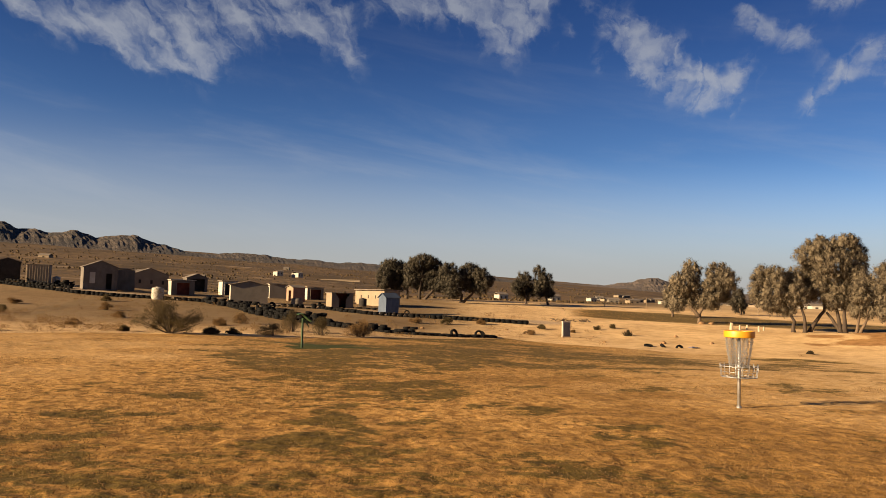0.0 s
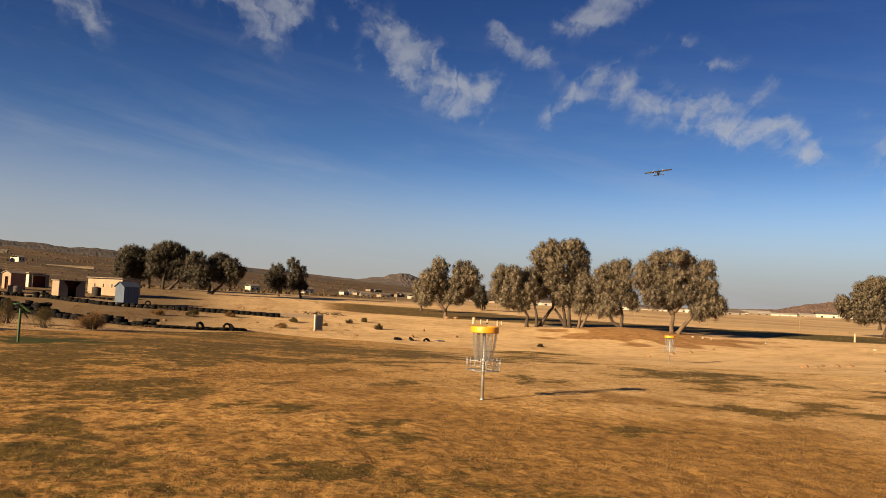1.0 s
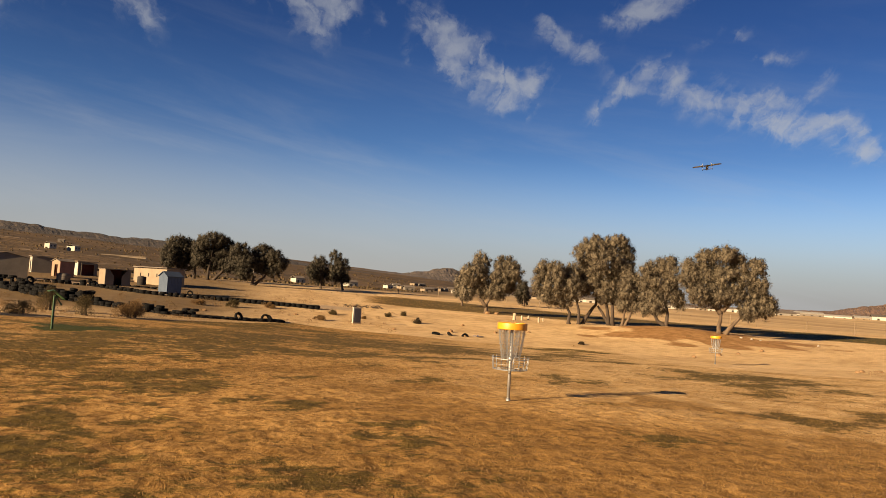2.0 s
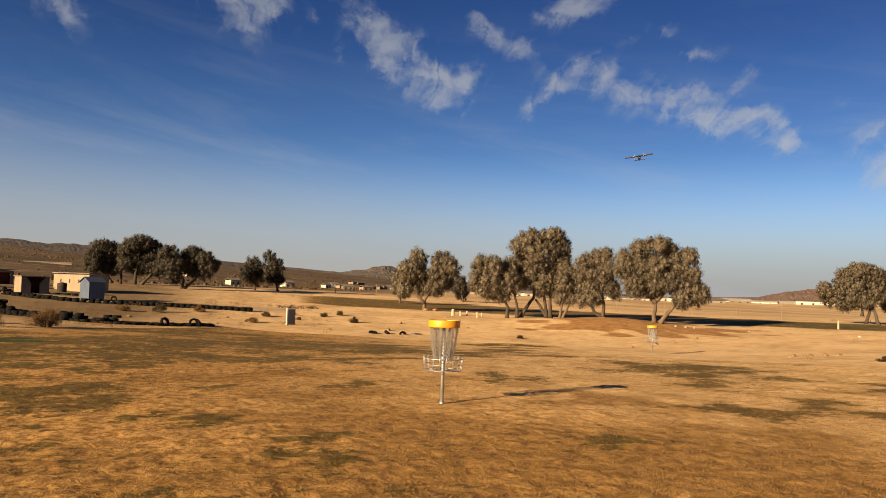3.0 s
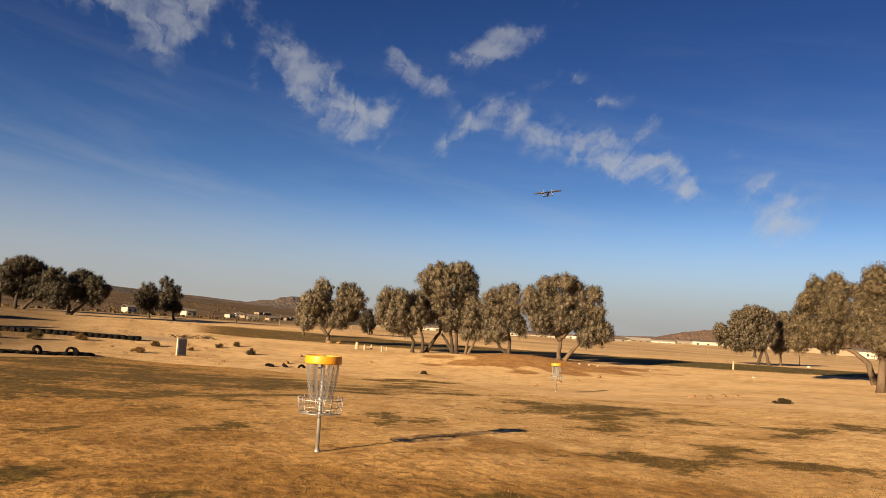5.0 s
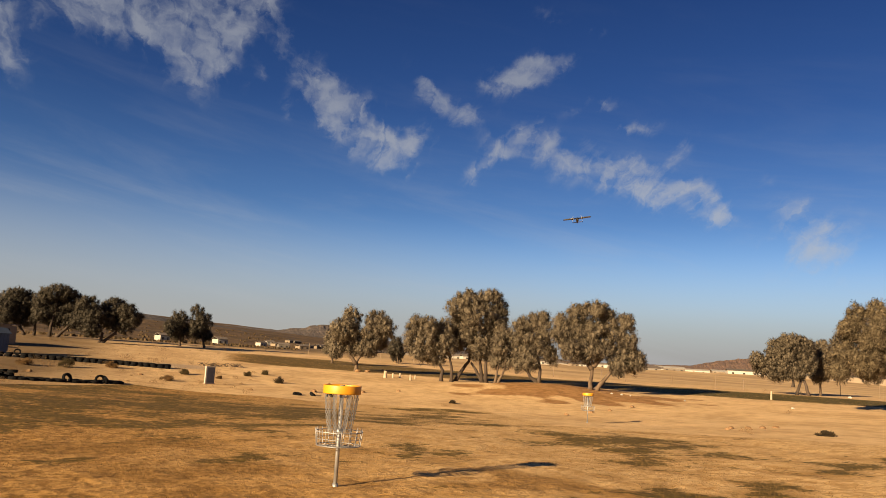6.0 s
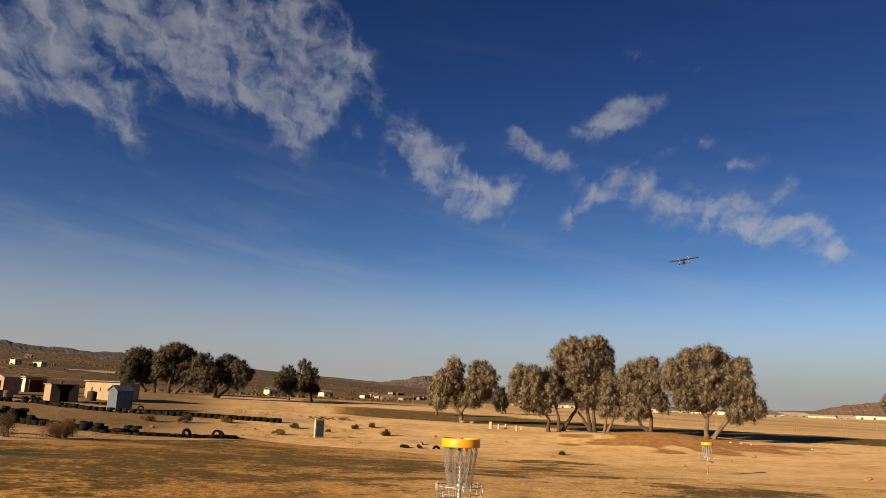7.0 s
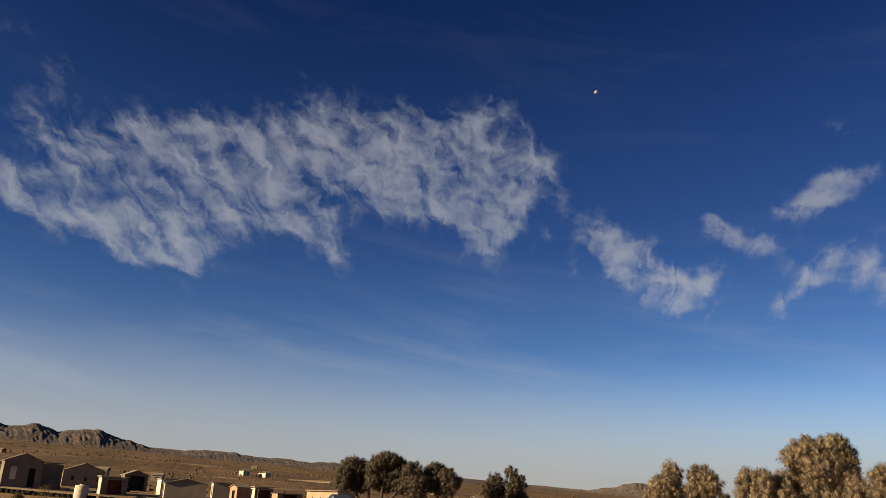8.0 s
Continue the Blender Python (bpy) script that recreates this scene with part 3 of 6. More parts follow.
def from_line(x, y, line):
    """Distance of points from a broken line."""
    best = np.full(x.shape, 1e9)
    for (ax, ay), (bx, by) in zip(line, line[1:]):
        ux, uy = bx - ax, by - ay
        t = np.clip(((x - ax) * ux + (y - ay) * uy) / (ux * ux + uy * uy), 0, 1)
        best = np.minimum(best, np.hypot(x - ax - t * ux, y - ay - t * uy))
    return best


def inside(x, y, poly):
    odd = np.zeros(x.shape, bool)
    for (ax, ay), (bx, by) in zip(poly, poly[1:] + poly[:1]):
        cut = (ay > y) != (by > y)
        odd ^= cut & (x < (bx - ax) * (y - ay) / ((by - ay) or 1e-9) + ax)
    return odd


def smooth01(v, lo, hi):
    t = np.clip((v - lo) / (hi - lo), 0, 1)
    return t * t * (3 - 2 * t)


def value_noise(x, y, cell, seed):
    """Smooth random relief of one cell size, between 0 and 1."""
    u, v = x / cell, y / cell
    i, j = np.floor(u).astype(np.int64), np.floor(v).astype(np.int64)
    f, g = u - i, v - j
    f, g = f * f * (3 - 2 * f), g * g * (3 - 2 * g)

    def at(a, b):
        h = (a * 73856093) ^ (b * 19349663) ^ (seed * 83492791)
        h = (h ^ (h >> 13)) * 1274126177
        return ((h ^ (h >> 16)) & 65535) / 65535.0
    return (at(i, j) * (1 - f) + at(i + 1, j) * f) * (1 - g) + (at(i, j + 1) * (1 - f) + at(i + 1, j + 1) * f) * g


def build_ground():
    """One sheet to the horizon, finer where the camera walks."""
    ways = np.radians(np.concatenate([np.arange(-50, 82, 0.3), np.arange(82, 310, 4.0)]))
    reach = np.concatenate([[0.0], 1.5 * np.exp(np.arange(0, math.log(4.2 / 1.5), 0.03)), 4.2 * np.exp(np.arange(0, math.log(38 / 4.2), 0.0085)), 38 * np.exp(np.arange(0, math.log(4600 / 38), 0.0135)), [4700.0]])
    A, Rr = np.meshgrid(ways, reach)
    x, y = Rr * np.sin(A), Rr * np.cos(A)
    z = land(x, y)
    rng = np.random.default_rng(4)
    for wave, size in ((11.0, 0.022), (6.0, 0.010), (2.4, 0.004), (1.1, 0.003), (0.6, 0.002)):
        for _ in range(3):
            t, ph = rng.uniform(0, math.pi, 1)[0], rng.uniform(0, 6.28, 1)[0]
            z = z + size * np.sin((x * math.cos(t) + y * math.sin(t)) * 6.283 / wave + ph + 1.3 * np.sin(x * 0.21 + y * 0.13 + ph)) * np.exp(-Rr / 160) * smooth01(Rr, 2, 30)
    for wave, size in ((260.0, 0.5), (120.0, 0.3), (47.0, 0.15)):
        for _ in range(3):
            t, ph = rng.uniform(0, math.pi, 1)[0], rng.uniform(0, 6.28, 1)[0]
            z = z + size * np.sin((x * math.cos(t) + y * math.sin(t)) * 6.283 / wave + ph) * smooth01(Rr, 180, 700)
    turf = np.where(inside(x, y, FIELD), 1.0, -1.0) * from_line(x, y, FIELD + FIELD[:1])
    turf = smooth01(turf, -0.9, 0.9)
    near = 1 - smooth01(Rr, 34, 46)
    rough = (value_noise(x, y, 0.62, 1) - 0.5) * 0.012 + (value_noise(x, y, 0.27, 2) - 0.5) * 0.018 + (value_noise(x, y, 0.12, 3) - 0.5) * 0.022
    z = z + near * rough * (0.35 + 0.65 * turf) * smooth01(Rr, 2, 5)
    turn = np.degrees(np.arctan2(x, y))
    back = smooth01(Rr, 83, 88) * (1 - smooth01(Rr, 104, 116)) * smooth01(turn, 6, 13) * (1 - smooth01(turn, 75, 82))
    grove = 1.35 * blot(x, y, 41.2, 61.2, 9.0, 6.0, -28)
    turf = np.maximum(turf, 0.9 * back)
    worn = np.full(x.shape, 0.13)
    worn = worn + 0.34 * (1 - smooth01(Rr, 7, 13)) * (1 - smooth01(x - 0.3 * y, 0, 5)) + 0.14 * (1 - smooth01(x - 0.25 * y, -6, 1)) * smooth01(x, -13, -6)
    halo = np.zeros(x.shape)
    for p in DARK_PATCHES + DARK_PATCHES_WEST + DARK_PATCHES_EAST + DARK_PATCHES_FAR + DARK_PATCHES_LAST + DARK_PATCHES_MID:
        worn = np.maximum(worn, 0.96 * blot(x, y, p[0], p[1], 1.25 * p[2], 1.2 * p[3], p[4]))
        halo = np.maximum(halo, blot(x, y, p[0], p[1], 2.3 * p[2] + 0.2, 2.0 * p[3] + 0.2, p[4]))
    rust = 0.75 * (1 - smooth01(Rr, 8, 17)) * (1 - smooth01(x - 0.2 * y, -3, 2)) + 0.5 * (1 - smooth01(Rr, 7, 10)) + 0.75 * (1 - smooth01(np.hypot(x - 5.8, y - 8.4), 2.5, 5.5))
    rust = np.maximum(rust, 0.26 * halo)
    for p in RUST_PATCHES:
        rust = np.maximum(rust, blot(x, y, *p))
    # far strip of dark turf, with the trees' shade put into its colour too
    worn = np.maximum(worn, 0.95 * back)
    green = np.maximum(1.2 * blot(x, y, -5.0, 33.4, 1.8, 2.6, 8), 0.35 * back * smooth01(turn, 34, 40))
    scrub = np.maximum(smooth01(Rr, 118, 150), 0.78 * smooth01(-0.45 * x + 0.89 * y, 40, 58) * smooth01(-turn, -6, 2) * (1 - turf))
    road = 1 - smooth01(from_line(x, y, [(-62, 89), (-46, 83.0), (-37, 80.9), (-24, 79.9), (-13, 79.0), (-4, 74.0), (10, 74.5)]), 1.4, 2.6)
    for width, line in ((3.0, [(-330, 210), (-210, 330), (-60, 520), (60, 610)]), (2.4, [(-420, 330), (-300, 520), (-120, 640), (40, 760)]), (4.0, [(-700, 800), (-420, 960), (-150, 1010), (150, 980)]), (2.2, [(-160, 130), (-95, 190), (-40, 300), (-30, 420)])):
        road = np.maximum(road, 0.75 * (1 - smooth01(from_line(x, y, line), width * 0.5, width * 1.3)))
    cols, rows = len(ways), len(reach)
    faces = [(r * cols + c, r * cols + (c + 1) % cols, (r + 1) * cols + (c + 1) % cols, (r + 1) * cols + c) for r in range(rows - 1) for c in range(cols)]
    me = bpy.data.meshes.new("ground")
    me.from_pydata(np.stack([x, y, z], 2).reshape(-1, 3).tolist(), [], [f[::-1] for f in faces])
    for k, v in (("turf", turf), ("worn", worn), ("green", green), ("scrub", scrub), ("track", 0.8 * road), ("soil", grove), ("rust", rust), ("pale", np.maximum(smooth01(x - 0.25 * y, -5, 9) * smooth01(Rr, 11, 20), 0.6 * blot(x, y, -13.5, 26, 6.0, 8.5, 20))), ("straw", smooth01(turn, 11, 24) * (1 - smooth01(Rr, 700, 1500)))):
        me.attributes.new(k, "FLOAT", "POINT").data.foreach_set("value", v.astype(np.float32).ravel())
    me.polygons.foreach_set("use_smooth", [True] * len(me.polygons))
    me.materials.append(GROUND)
    return tagged(new("ground", me), "patchy dormant turf, pale sand and open desert", "ground", kind="structure")


build_ground()


# ---- hills ----
def hills(name, label, turns, crest, near, far, seed, rugged, rock=ROCK):
    """A range of eroded hills: a crest line over its azimuth, with gullies down the face."""
    rng = np.random.default_rng(seed)
    az = np.arange(turns[0], turns[-1] + 0.01, 0.16)
    top = np.interp(az, turns, crest)
    wob = sum(rng.normal(0, 1) * np.sin(az * f + rng.uniform(0, 6.28)) / f ** 0.75 for f in (1.9, 2.9, 4.1, 6.3, 9.1, 13.7, 19.3))
    top = top * (1 + rugged * wob)
    rows, n = [], 15
    for k in range(n):
        s = k / (n - 1)
        r = near + (far - near) * s
        gully = sum(np.sin(az * f + rng.uniform(0, 6.28) + 1.8 * s * rng.normal(0, 1)) for f in (1.7, 3.1, 5.3, 8.9, 14.3, 21.7)) * 0.22
        rise = (s / 0.72) ** 1.25 if s < 0.72 else max(0.0, 1 - (s - 0.72) / 0.28)
        x, y = r * np.sin(np.radians(az)), r * np.cos(np.radians(az))
        base = land(x, y) - 6
        want = 1.84 + (near + (far - near) * 0.72) * np.tan(np.radians(top))
        z = base + (want - base) * rise * (1 + 0.16 * gully * (1 - s) * (s > 0.05))
        rows.append(np.stack([x, y, z], 1))
    v = np.concatenate(rows)
    c = len(az)
    f = [(r * c + i, (r + 1) * c + i, (r + 1) * c + i + 1, r * c + i + 1) for r in range(n - 1) for i in range(c - 1)]
    ob = mesh_of(name, v.tolist(), [q[::-1] for q in f], rock)
    return tagged(ob, label, "hills", kind="structure")


hills("backdrop_hills", "dark rocky desert ridge above a sandy fan",
      [-75, -45, -34, -30.6, -29.6, -28.7, -27.3, -26.1, -24.9, -23.3, -22.2, -21, -19.3, -17, -15, -13, -10.9, -9.2, -7.1, -5.2, -3.1, 0, 3.6, 8, 12],
      [3.0, 4.6, 4.5, 4.3, 3.75, 3.9, 3.7, 3.9, 3.6, 3.75, 3.8, 3.4, 2.9, 2.7, 3.0, 2.75, 2.65, 2.55, 2.5, 2.5, 2.55, 2.2, 1.75, 1.4, 0.9], 1750, 2500, 3, 0.014)
hills("backdrop_hills", "low brown hills far across the desert plain", [1, 4, 8, 12.5, 14.2, 15.2, 16.2, 18.5, 24, 30, 36], [0.8, 1.3, 1.45, 1.4, 1.85, 2.0, 1.8, 1.2, 0.8, 0.6, 0.3], 2700, 3600, 8, 0.025, HAZY_ROCK)
hills("backdrop_hills", "reddish low hill on the plain", [33, 38, 42, 44, 46.5, 50, 58, 68, 85], [0.35, 0.45, 0.55, 1.0, 1.35, 1.75, 1.9, 1.3, 0.6], 2100, 2900, 11, 0.02, HAZY_RED_ROCK)


# ---- trees ----
def leaf_cloud(lobes, rng, leaf, per, spread, hub, heart):
    """Drooping clumps on the skins of the lobes: each a small ragged core under a fringe of slim leaves. Returns corners and outward ways."""
    seed_bm = bmesh.new()
    bmesh.ops.create_icosphere(seed_bm, subdivisions=1, radius=1.0)
    ball = np.array([v.co[:] for v in seed_bm.verts])
    tris = np.array([[v.index for v in f.verts] for f in seed_bm.faces])
    seed_bm.free()
    corners, ways = [], []
    for cx, cy, cz, rx, ry, rz in lobes:
        area = 12.57 * (((rx * ry) ** 1.6 + (rx * rz) ** 1.6 + (ry * rz) ** 1.6) / 3) ** (1 / 1.6)
        n = max(7, int(spread * area / (hub * hub * 3.4)))
        d = rng.normal(size=(n, 3))
        d /= np.linalg.norm(d, axis=1)[:, None]
        shell = np.where(rng.random(n) < 0.2, rng.uniform(0.35, 0.7, n), rng.uniform(0.66, 1.16, n))
        hubs = np.array([cx, cy, cz]) + d * shell[:, None] * np.array([rx, ry, rz])
        size = hub * rng.uniform(0.55, 1.45, n)
        # ragged cores
        lump = rng.uniform(0.45, 1.15, (n, len(ball), 1)) * size[:, None, None]
        core = hubs[:, None] + ball * lump * np.array([heart, heart, 1.5 * heart])
        out = ball + 0.5 * d[:, None] + rng.normal(0, 0.42, (n, len(ball), 3))
        out /= np.linalg.norm(out, axis=2)[:, :, None]
        corners.append(core[:, tris].reshape(-1, 3, 3))
        ways.append(out[:, tris].reshape(-1, 3, 3))
        # fringe of leaves
        e = rng.normal(size=(n, per, 3))
        e /= np.linalg.norm(e, axis=2)[:, :, None]
        at = hubs[:, None] + e * (size[:, None] * rng.uniform(0.6, 1.35, (n, per)))[:, :, None] * np.array([0.88, 0.88, 1.15])
        way = np.array([0, 0, -0.75]) + 0.75 * e + rng.normal(0, 0.38, (n, per, 3))
        way /= np.linalg.norm(way, axis=2)[:, :, None]
        cross = np.cross(way, e + rng.normal(0, 0.5, (n, per, 3)))
        cross /= np.linalg.norm(cross, axis=2)[:, :, None]
        ln = leaf * rng.uniform(0.6, 1.4, (n, per))[:, :, None]
        wd = ln * 0.28
        face = e + 0.5 * d[:, None] + rng.normal(0, 0.36, (n, per, 3))
        face /= np.linalg.norm(face, axis=2)[:, :, None]
        back = np.sum(np.cross(way, cross) * face, axis=2) > 0
        cross = np.where(back[:, :, None], -cross, cross)
        corners.append(np.stack([at - cross * wd * 0.4, at + way * ln * 0.5 + cross * wd, at + way * ln], 2).reshape(-1, 3, 3))
        ways.append(np.repeat(face.reshape(-1, 1, 3), 3, axis=1))
    return np.concatenate(corners), np.concatenate(ways)


def leaves(name, quads, material, parent, facing=None):
    """Many small leaves in one mesh; facing: the way that each leaf's clump faces, which shades it."""
    n, k = quads.shape[:2]
    me = bpy.data.meshes.new(name)
    me.vertices.add(n * k)
    me.vertices.foreach_set("co", quads.astype(np.float32).ravel())
    me.loops.add(n * k)
    me.loops.foreach_set("vertex_index", np.arange(n * k, dtype=np.int32))
    me.polygons.add(n)
    me.polygons.foreach_set("loop_start", np.arange(0, n * k, k, dtype=np.int32))
    me.update(calc_edges=True)
    me.validate()
    if facing is not None:
        me.normals_split_custom_set_from_vertices(facing.reshape(-1, 3))
    me.materials.append(material)
    ob = new(name, me)
    ob.parent = parent
    return ob


def tree(x, y, lobes, stems, label, leaf=LEAF, bark=BARK, girth=0.16, seed=1, per=95, size=0.135, group="desert trees", spread=1.25, hub=0.25, wide=1.0, heart=0.58):
    """A many-stemmed desert tree. lobes: (across, height, half width, half height); stems: broken lines of (across, height)."""
    rng = np.random.default_rng(seed)
    across = math.degrees(math.atan2(x, y))
    e = thing("tree", x, y, ground_z(x, y) - 0.05, -across, label, "tree", group)
    full = [(dx, rng.uniform(-0.9, 0.9) * rx, dz, rx * 0.95 * wide, rx * rng.uniform(0.8, 1.05), rz * 0.92) for dx, dz, rx, rz in lobes]
    limbs = full[:len(lobes)]
    tips = []
    for s in stems:
        pts = [(px, 0.06 * i * rng.uniform(-1, 1), pz) for i, (px, pz) in enumerate(s)]
        fine = []
        for a, b in zip(pts, pts[1:]):
            for k in range(3):
                w = k / 3
                fine.append(tuple(a[j] * (1 - w) + b[j] * w + (rng.normal(0, 0.025) if k else 0) for j in range(3)))
        fine.append(pts[-1])
        radii = [girth * (1.35 - 0.75 * i / (len(fine) - 1)) if i else girth * 1.75 for i in range(len(fine))]
        part("trunk", tube(bmesh.new(), fine, radii, 9), bark, e, smooth=True)
        tips.append(pts[-1])
    for cx, cy, cz, rx, ry, rz in limbs:
        start = min(tips, key=lambda p: (p[0] - cx) ** 2 + (p[2] - cz) ** 2)
        mid = [(start[j] + c) / 2 + rng.normal(0, 0.12) for j, c in enumerate((cx, cy, cz))]
        limb = part("limb", tube(bmesh.new(), [start, mid, (cx, cy, cz)], [girth * 0.55, girth * 0.38, girth * 0.16], 6), bark, e, smooth=True)
        for _ in range(3):
            d = rng.normal(size=3)
            d /= np.linalg.norm(d)
            end = (cx + d[0] * rx * 0.85, cy + d[1] * ry * 0.85, cz + d[2] * rz * 0.85)
            twig = tube(bmesh.new(), [mid, [(m * 0.45 + q * 0.55) + rng.normal(0, 0.08) for m, q in zip(mid, end)], end], [girth * 0.26, girth * 0.16, girth * 0.05], 5)
            part("branch", twig, bark, limb, smooth=True)
    quads, facing = leaf_cloud(full, rng, size, per, spread, hub, heart)
    crown = leaves("crown", quads, leaf, e, facing)
    crown["label"] = "uneven crown of small grey-olive leaves in drooping clumps"
    return e


BIG = "tall many-stemmed desert tree with drooping grey-olive foliage"
tree(33.6, 72.6, [(-3.0, 5.4, 0.76, 0.99), (-3.2, 3.9, 0.95, 1.19), (-1.7, 5.2, 0.99, 1.09), (-1.6, 3.7, 1.19, 1.19), (-0.1, 5.1, 0.9, 0.99), (-2.2, 2.8, 0.99, 0.8), (-0.8, 2.6, 1.19, 0.99), (0.2, 3.6, 0.99, 1.19), (-0.4, 4.0, 0.9, 0.99)],
     [[(-0.1, 0.0), (-0.0, 1.1), (-0.6, 2.2)], [(0.9, 0.0), (0.9, 1.1), (0.6, 2.6)]],
     "broad desert tree with two dark upright stems", bark=DARK_BARK, girth=0.15, seed=11)
tree(36.9, 73.1, [(-1.6, 7.3, 1.12, 1.12), (-0.4, 8.2, 1.43, 1.02), (1.5, 8.4, 1.43, 1.02), (2.7, 7.3, 0.98, 1.12), (-1.5, 5.7, 1.22, 1.22), (0.4, 6.6, 1.63, 1.43), (2.2, 6.1, 1.02, 1.12), (-0.5, 4.3, 1.12, 1.12), (1.2, 4.5, 1.32, 1.43), (0.5, 3.2, 0.98, 0.92), (1.8, 3.2, 0.92, 0.92), (-1.6, 4.1, 0.82, 1.02)],
     [[(-1.5, 0.0), (-1.1, 0.8), (-0.2, 2.1), (-0.1, 3.6)], [(1.3, 0.0), (0.7, 0.9), (0.0, 2.0)], [(1.6, 0.0), (1.5, 1.7), (1.6, 3.5)], [(1.2, 0.0), (1.0, 1.5), (0.8, 3.5)]],
     BIG, bark=DARK_BARK, girth=0.17, seed=12)
tree(37.8, 69.3, [(0.4, 5.0, 0.79, 0.98), (1.2, 4.1, 0.82, 1.08), (0.2, 3.5, 0.75, 0.98), (0.9, 2.6, 0.88, 0.98), (0.0, 2.2, 0.69, 0.79)],
     [[(-0.1, 0.0), (0.1, 1.3), (0.3, 2.8)], [(0.2, 0.0), (0.7, 1.2), (0.9, 2.5)]],
     "slender grey-olive desert tree with pale forked stems", girth=0.11, seed=13)
tree(40.9, 66.5, [(-0.7, 5.7, 1.16, 0.82), (0.2, 6.2, 0.58, 0.74), (-1.9, 5.1, 0.87, 0.97), (-1.0, 4.3, 1.46, 1.16), (0.4, 4.9, 0.87, 1.07), (-1.4, 2.9, 1.26, 1.07), (0.2, 3.3, 1.07, 1.07), (-1.9, 1.7, 0.62, 0.74), (-0.9, 1.9, 0.87, 0.78), (1.2, 2.6, 0.58, 0.87)],
     [[(0.0, 0.0), (0.1, 1.3), (-0.2, 3.0)], [(-0.1, 0.0), (-0.8, 0.5), (-1.2, 1.3), (-1.4, 2.2)]],
     "desert tree with a leaning dark stem on a brown mound", bark=DARK_BARK, girth=0.15, seed=14)
tree(44.4, 62.9, [(-1.4, 7.0, 1.05, 0.92), (0.3, 7.3, 1.44, 0.92), (1.2, 6.3, 1.05, 1.05), (-2.9, 6.1, 0.92, 0.86), (-3.0, 4.8, 0.86, 1.05), (-1.5, 5.4, 1.53, 1.24), (0.3, 5.1, 1.44, 1.24), (-1.9, 3.5, 1.15, 0.96), (-0.3, 3.5, 1.44, 1.05), (2.9, 6.2, 0.92, 1.0), (2.2, 5.2, 0.73, 0.86), (1.2, 3.7, 0.92, 0.96), (3.0, 3.5, 1.34, 0.96), (3.9, 2.8, 0.92, 1.05), (2.5, 2.3, 0.92, 0.86), (3.3, 4.5, 0.73, 0.73)],
     [[(-0.1, 0.0), (-0.1, 0.9), (0.1, 2.2), (-0.3, 3.6)], [(0.4, 0.0), (1.0, 0.8), (1.7, 1.7), (2.6, 2.8)], [(0.0, 1.9), (-1.0, 3.2), (-2.2, 4.4)], [(0.1, 2.2), (1.5, 4.0), (2.7, 5.7)]],
     BIG + ", forked at the ground", girth=0.17, seed=15)
tree(27.8, 82.3, [(-0.7, 5.6, 0.97, 1.3), (-1.6, 4.3, 1.51, 1.3), (-0.5, 3.1, 1.3, 1.4), (1.9, 5.7, 1.19, 1.04), (2.8, 4.7, 1.12, 0.97), (1.5, 4.0, 1.4, 1.4), (1.0, 2.7, 1.19, 0.97), (2.3, 3.3, 0.91, 0.82), (-2.1, 2.3, 0.86, 0.86)],
     [[(0.0, 0.0), (-0.0, 1.1), (0.6, 2.1)], [(-0.0, 0.8), (-0.8, 1.7), (-1.3, 2.9)], [(0.4, 1.7), (1.2, 3.0), (2.0, 4.3)]],
     "open-crowned desert tree on one pale stem", girth=0.17, seed=16)
tree(29.1, 96.1, [(-0.3, 3.1, 0.95, 1.05), (-0.5, 2.1, 0.85, 0.95), (0.2, 1.7, 0.7, 0.75)],
     [[(0.0, 0.0), (-0.1, 1.1), (-0.2, 2.5)]],
     "small desert tree behind a larger one", girth=0.12, seed=17)
tree(43.8, 111.9, [(-0.3, 3.3, 0.84, 1.05), (-0.5, 2.1, 1.08, 1.2), (0.0, 1.4, 0.96, 1.2)],
     [[(0.0, 0.0), (-0.1, 1.1), (-0.3, 2.6)]],
     "small dense shrub-like tree on the turf", leaf=LEAF_SHADE, girth=0.10, seed=18)
tree(83.4, 73.3, [(-1.0, 6.5, 1.86, 1.35), (-2.8, 5.8, 1.35, 1.26), (-2.0, 4.3, 2.1, 1.65), (0.1, 4.9, 1.65, 1.8), (-5.0, 4.2, 1.02, 0.96), (-4.1, 3.3, 1.44, 1.26), (-2.7, 2.8, 1.65, 1.05), (0.8, 6.2, 0.9, 1.14), (-0.8, 3.0, 1.5, 1.14), (0.6, 3.8, 1.2, 1.35)],
     [[(-0.5, 0.0), (0.0, 1.8), (-0.3, 3.3)], [(0.9, 0.0), (0.4, 1.8), (-1.5, 3.5)], [(-0.9, 1.0), (-0.9, 2.2)]],
     "round-crowned desert tree on dark forked stems", bark=DARK_BARK, girth=0.16, seed=19)
tree(89.4, 75.4, [(0.3, 6.2, 1.2, 1.26), (-0.1, 4.8, 1.33, 1.42), (0.5, 3.6, 1.26, 1.33), (-0.3, 2.7, 1.11, 0.95)],
     [[(0.0, 0.0), (-0.0, 2.1), (0.1, 3.8)]],
     "narrow desert tree beside a round one", girth=0.12, seed=20)
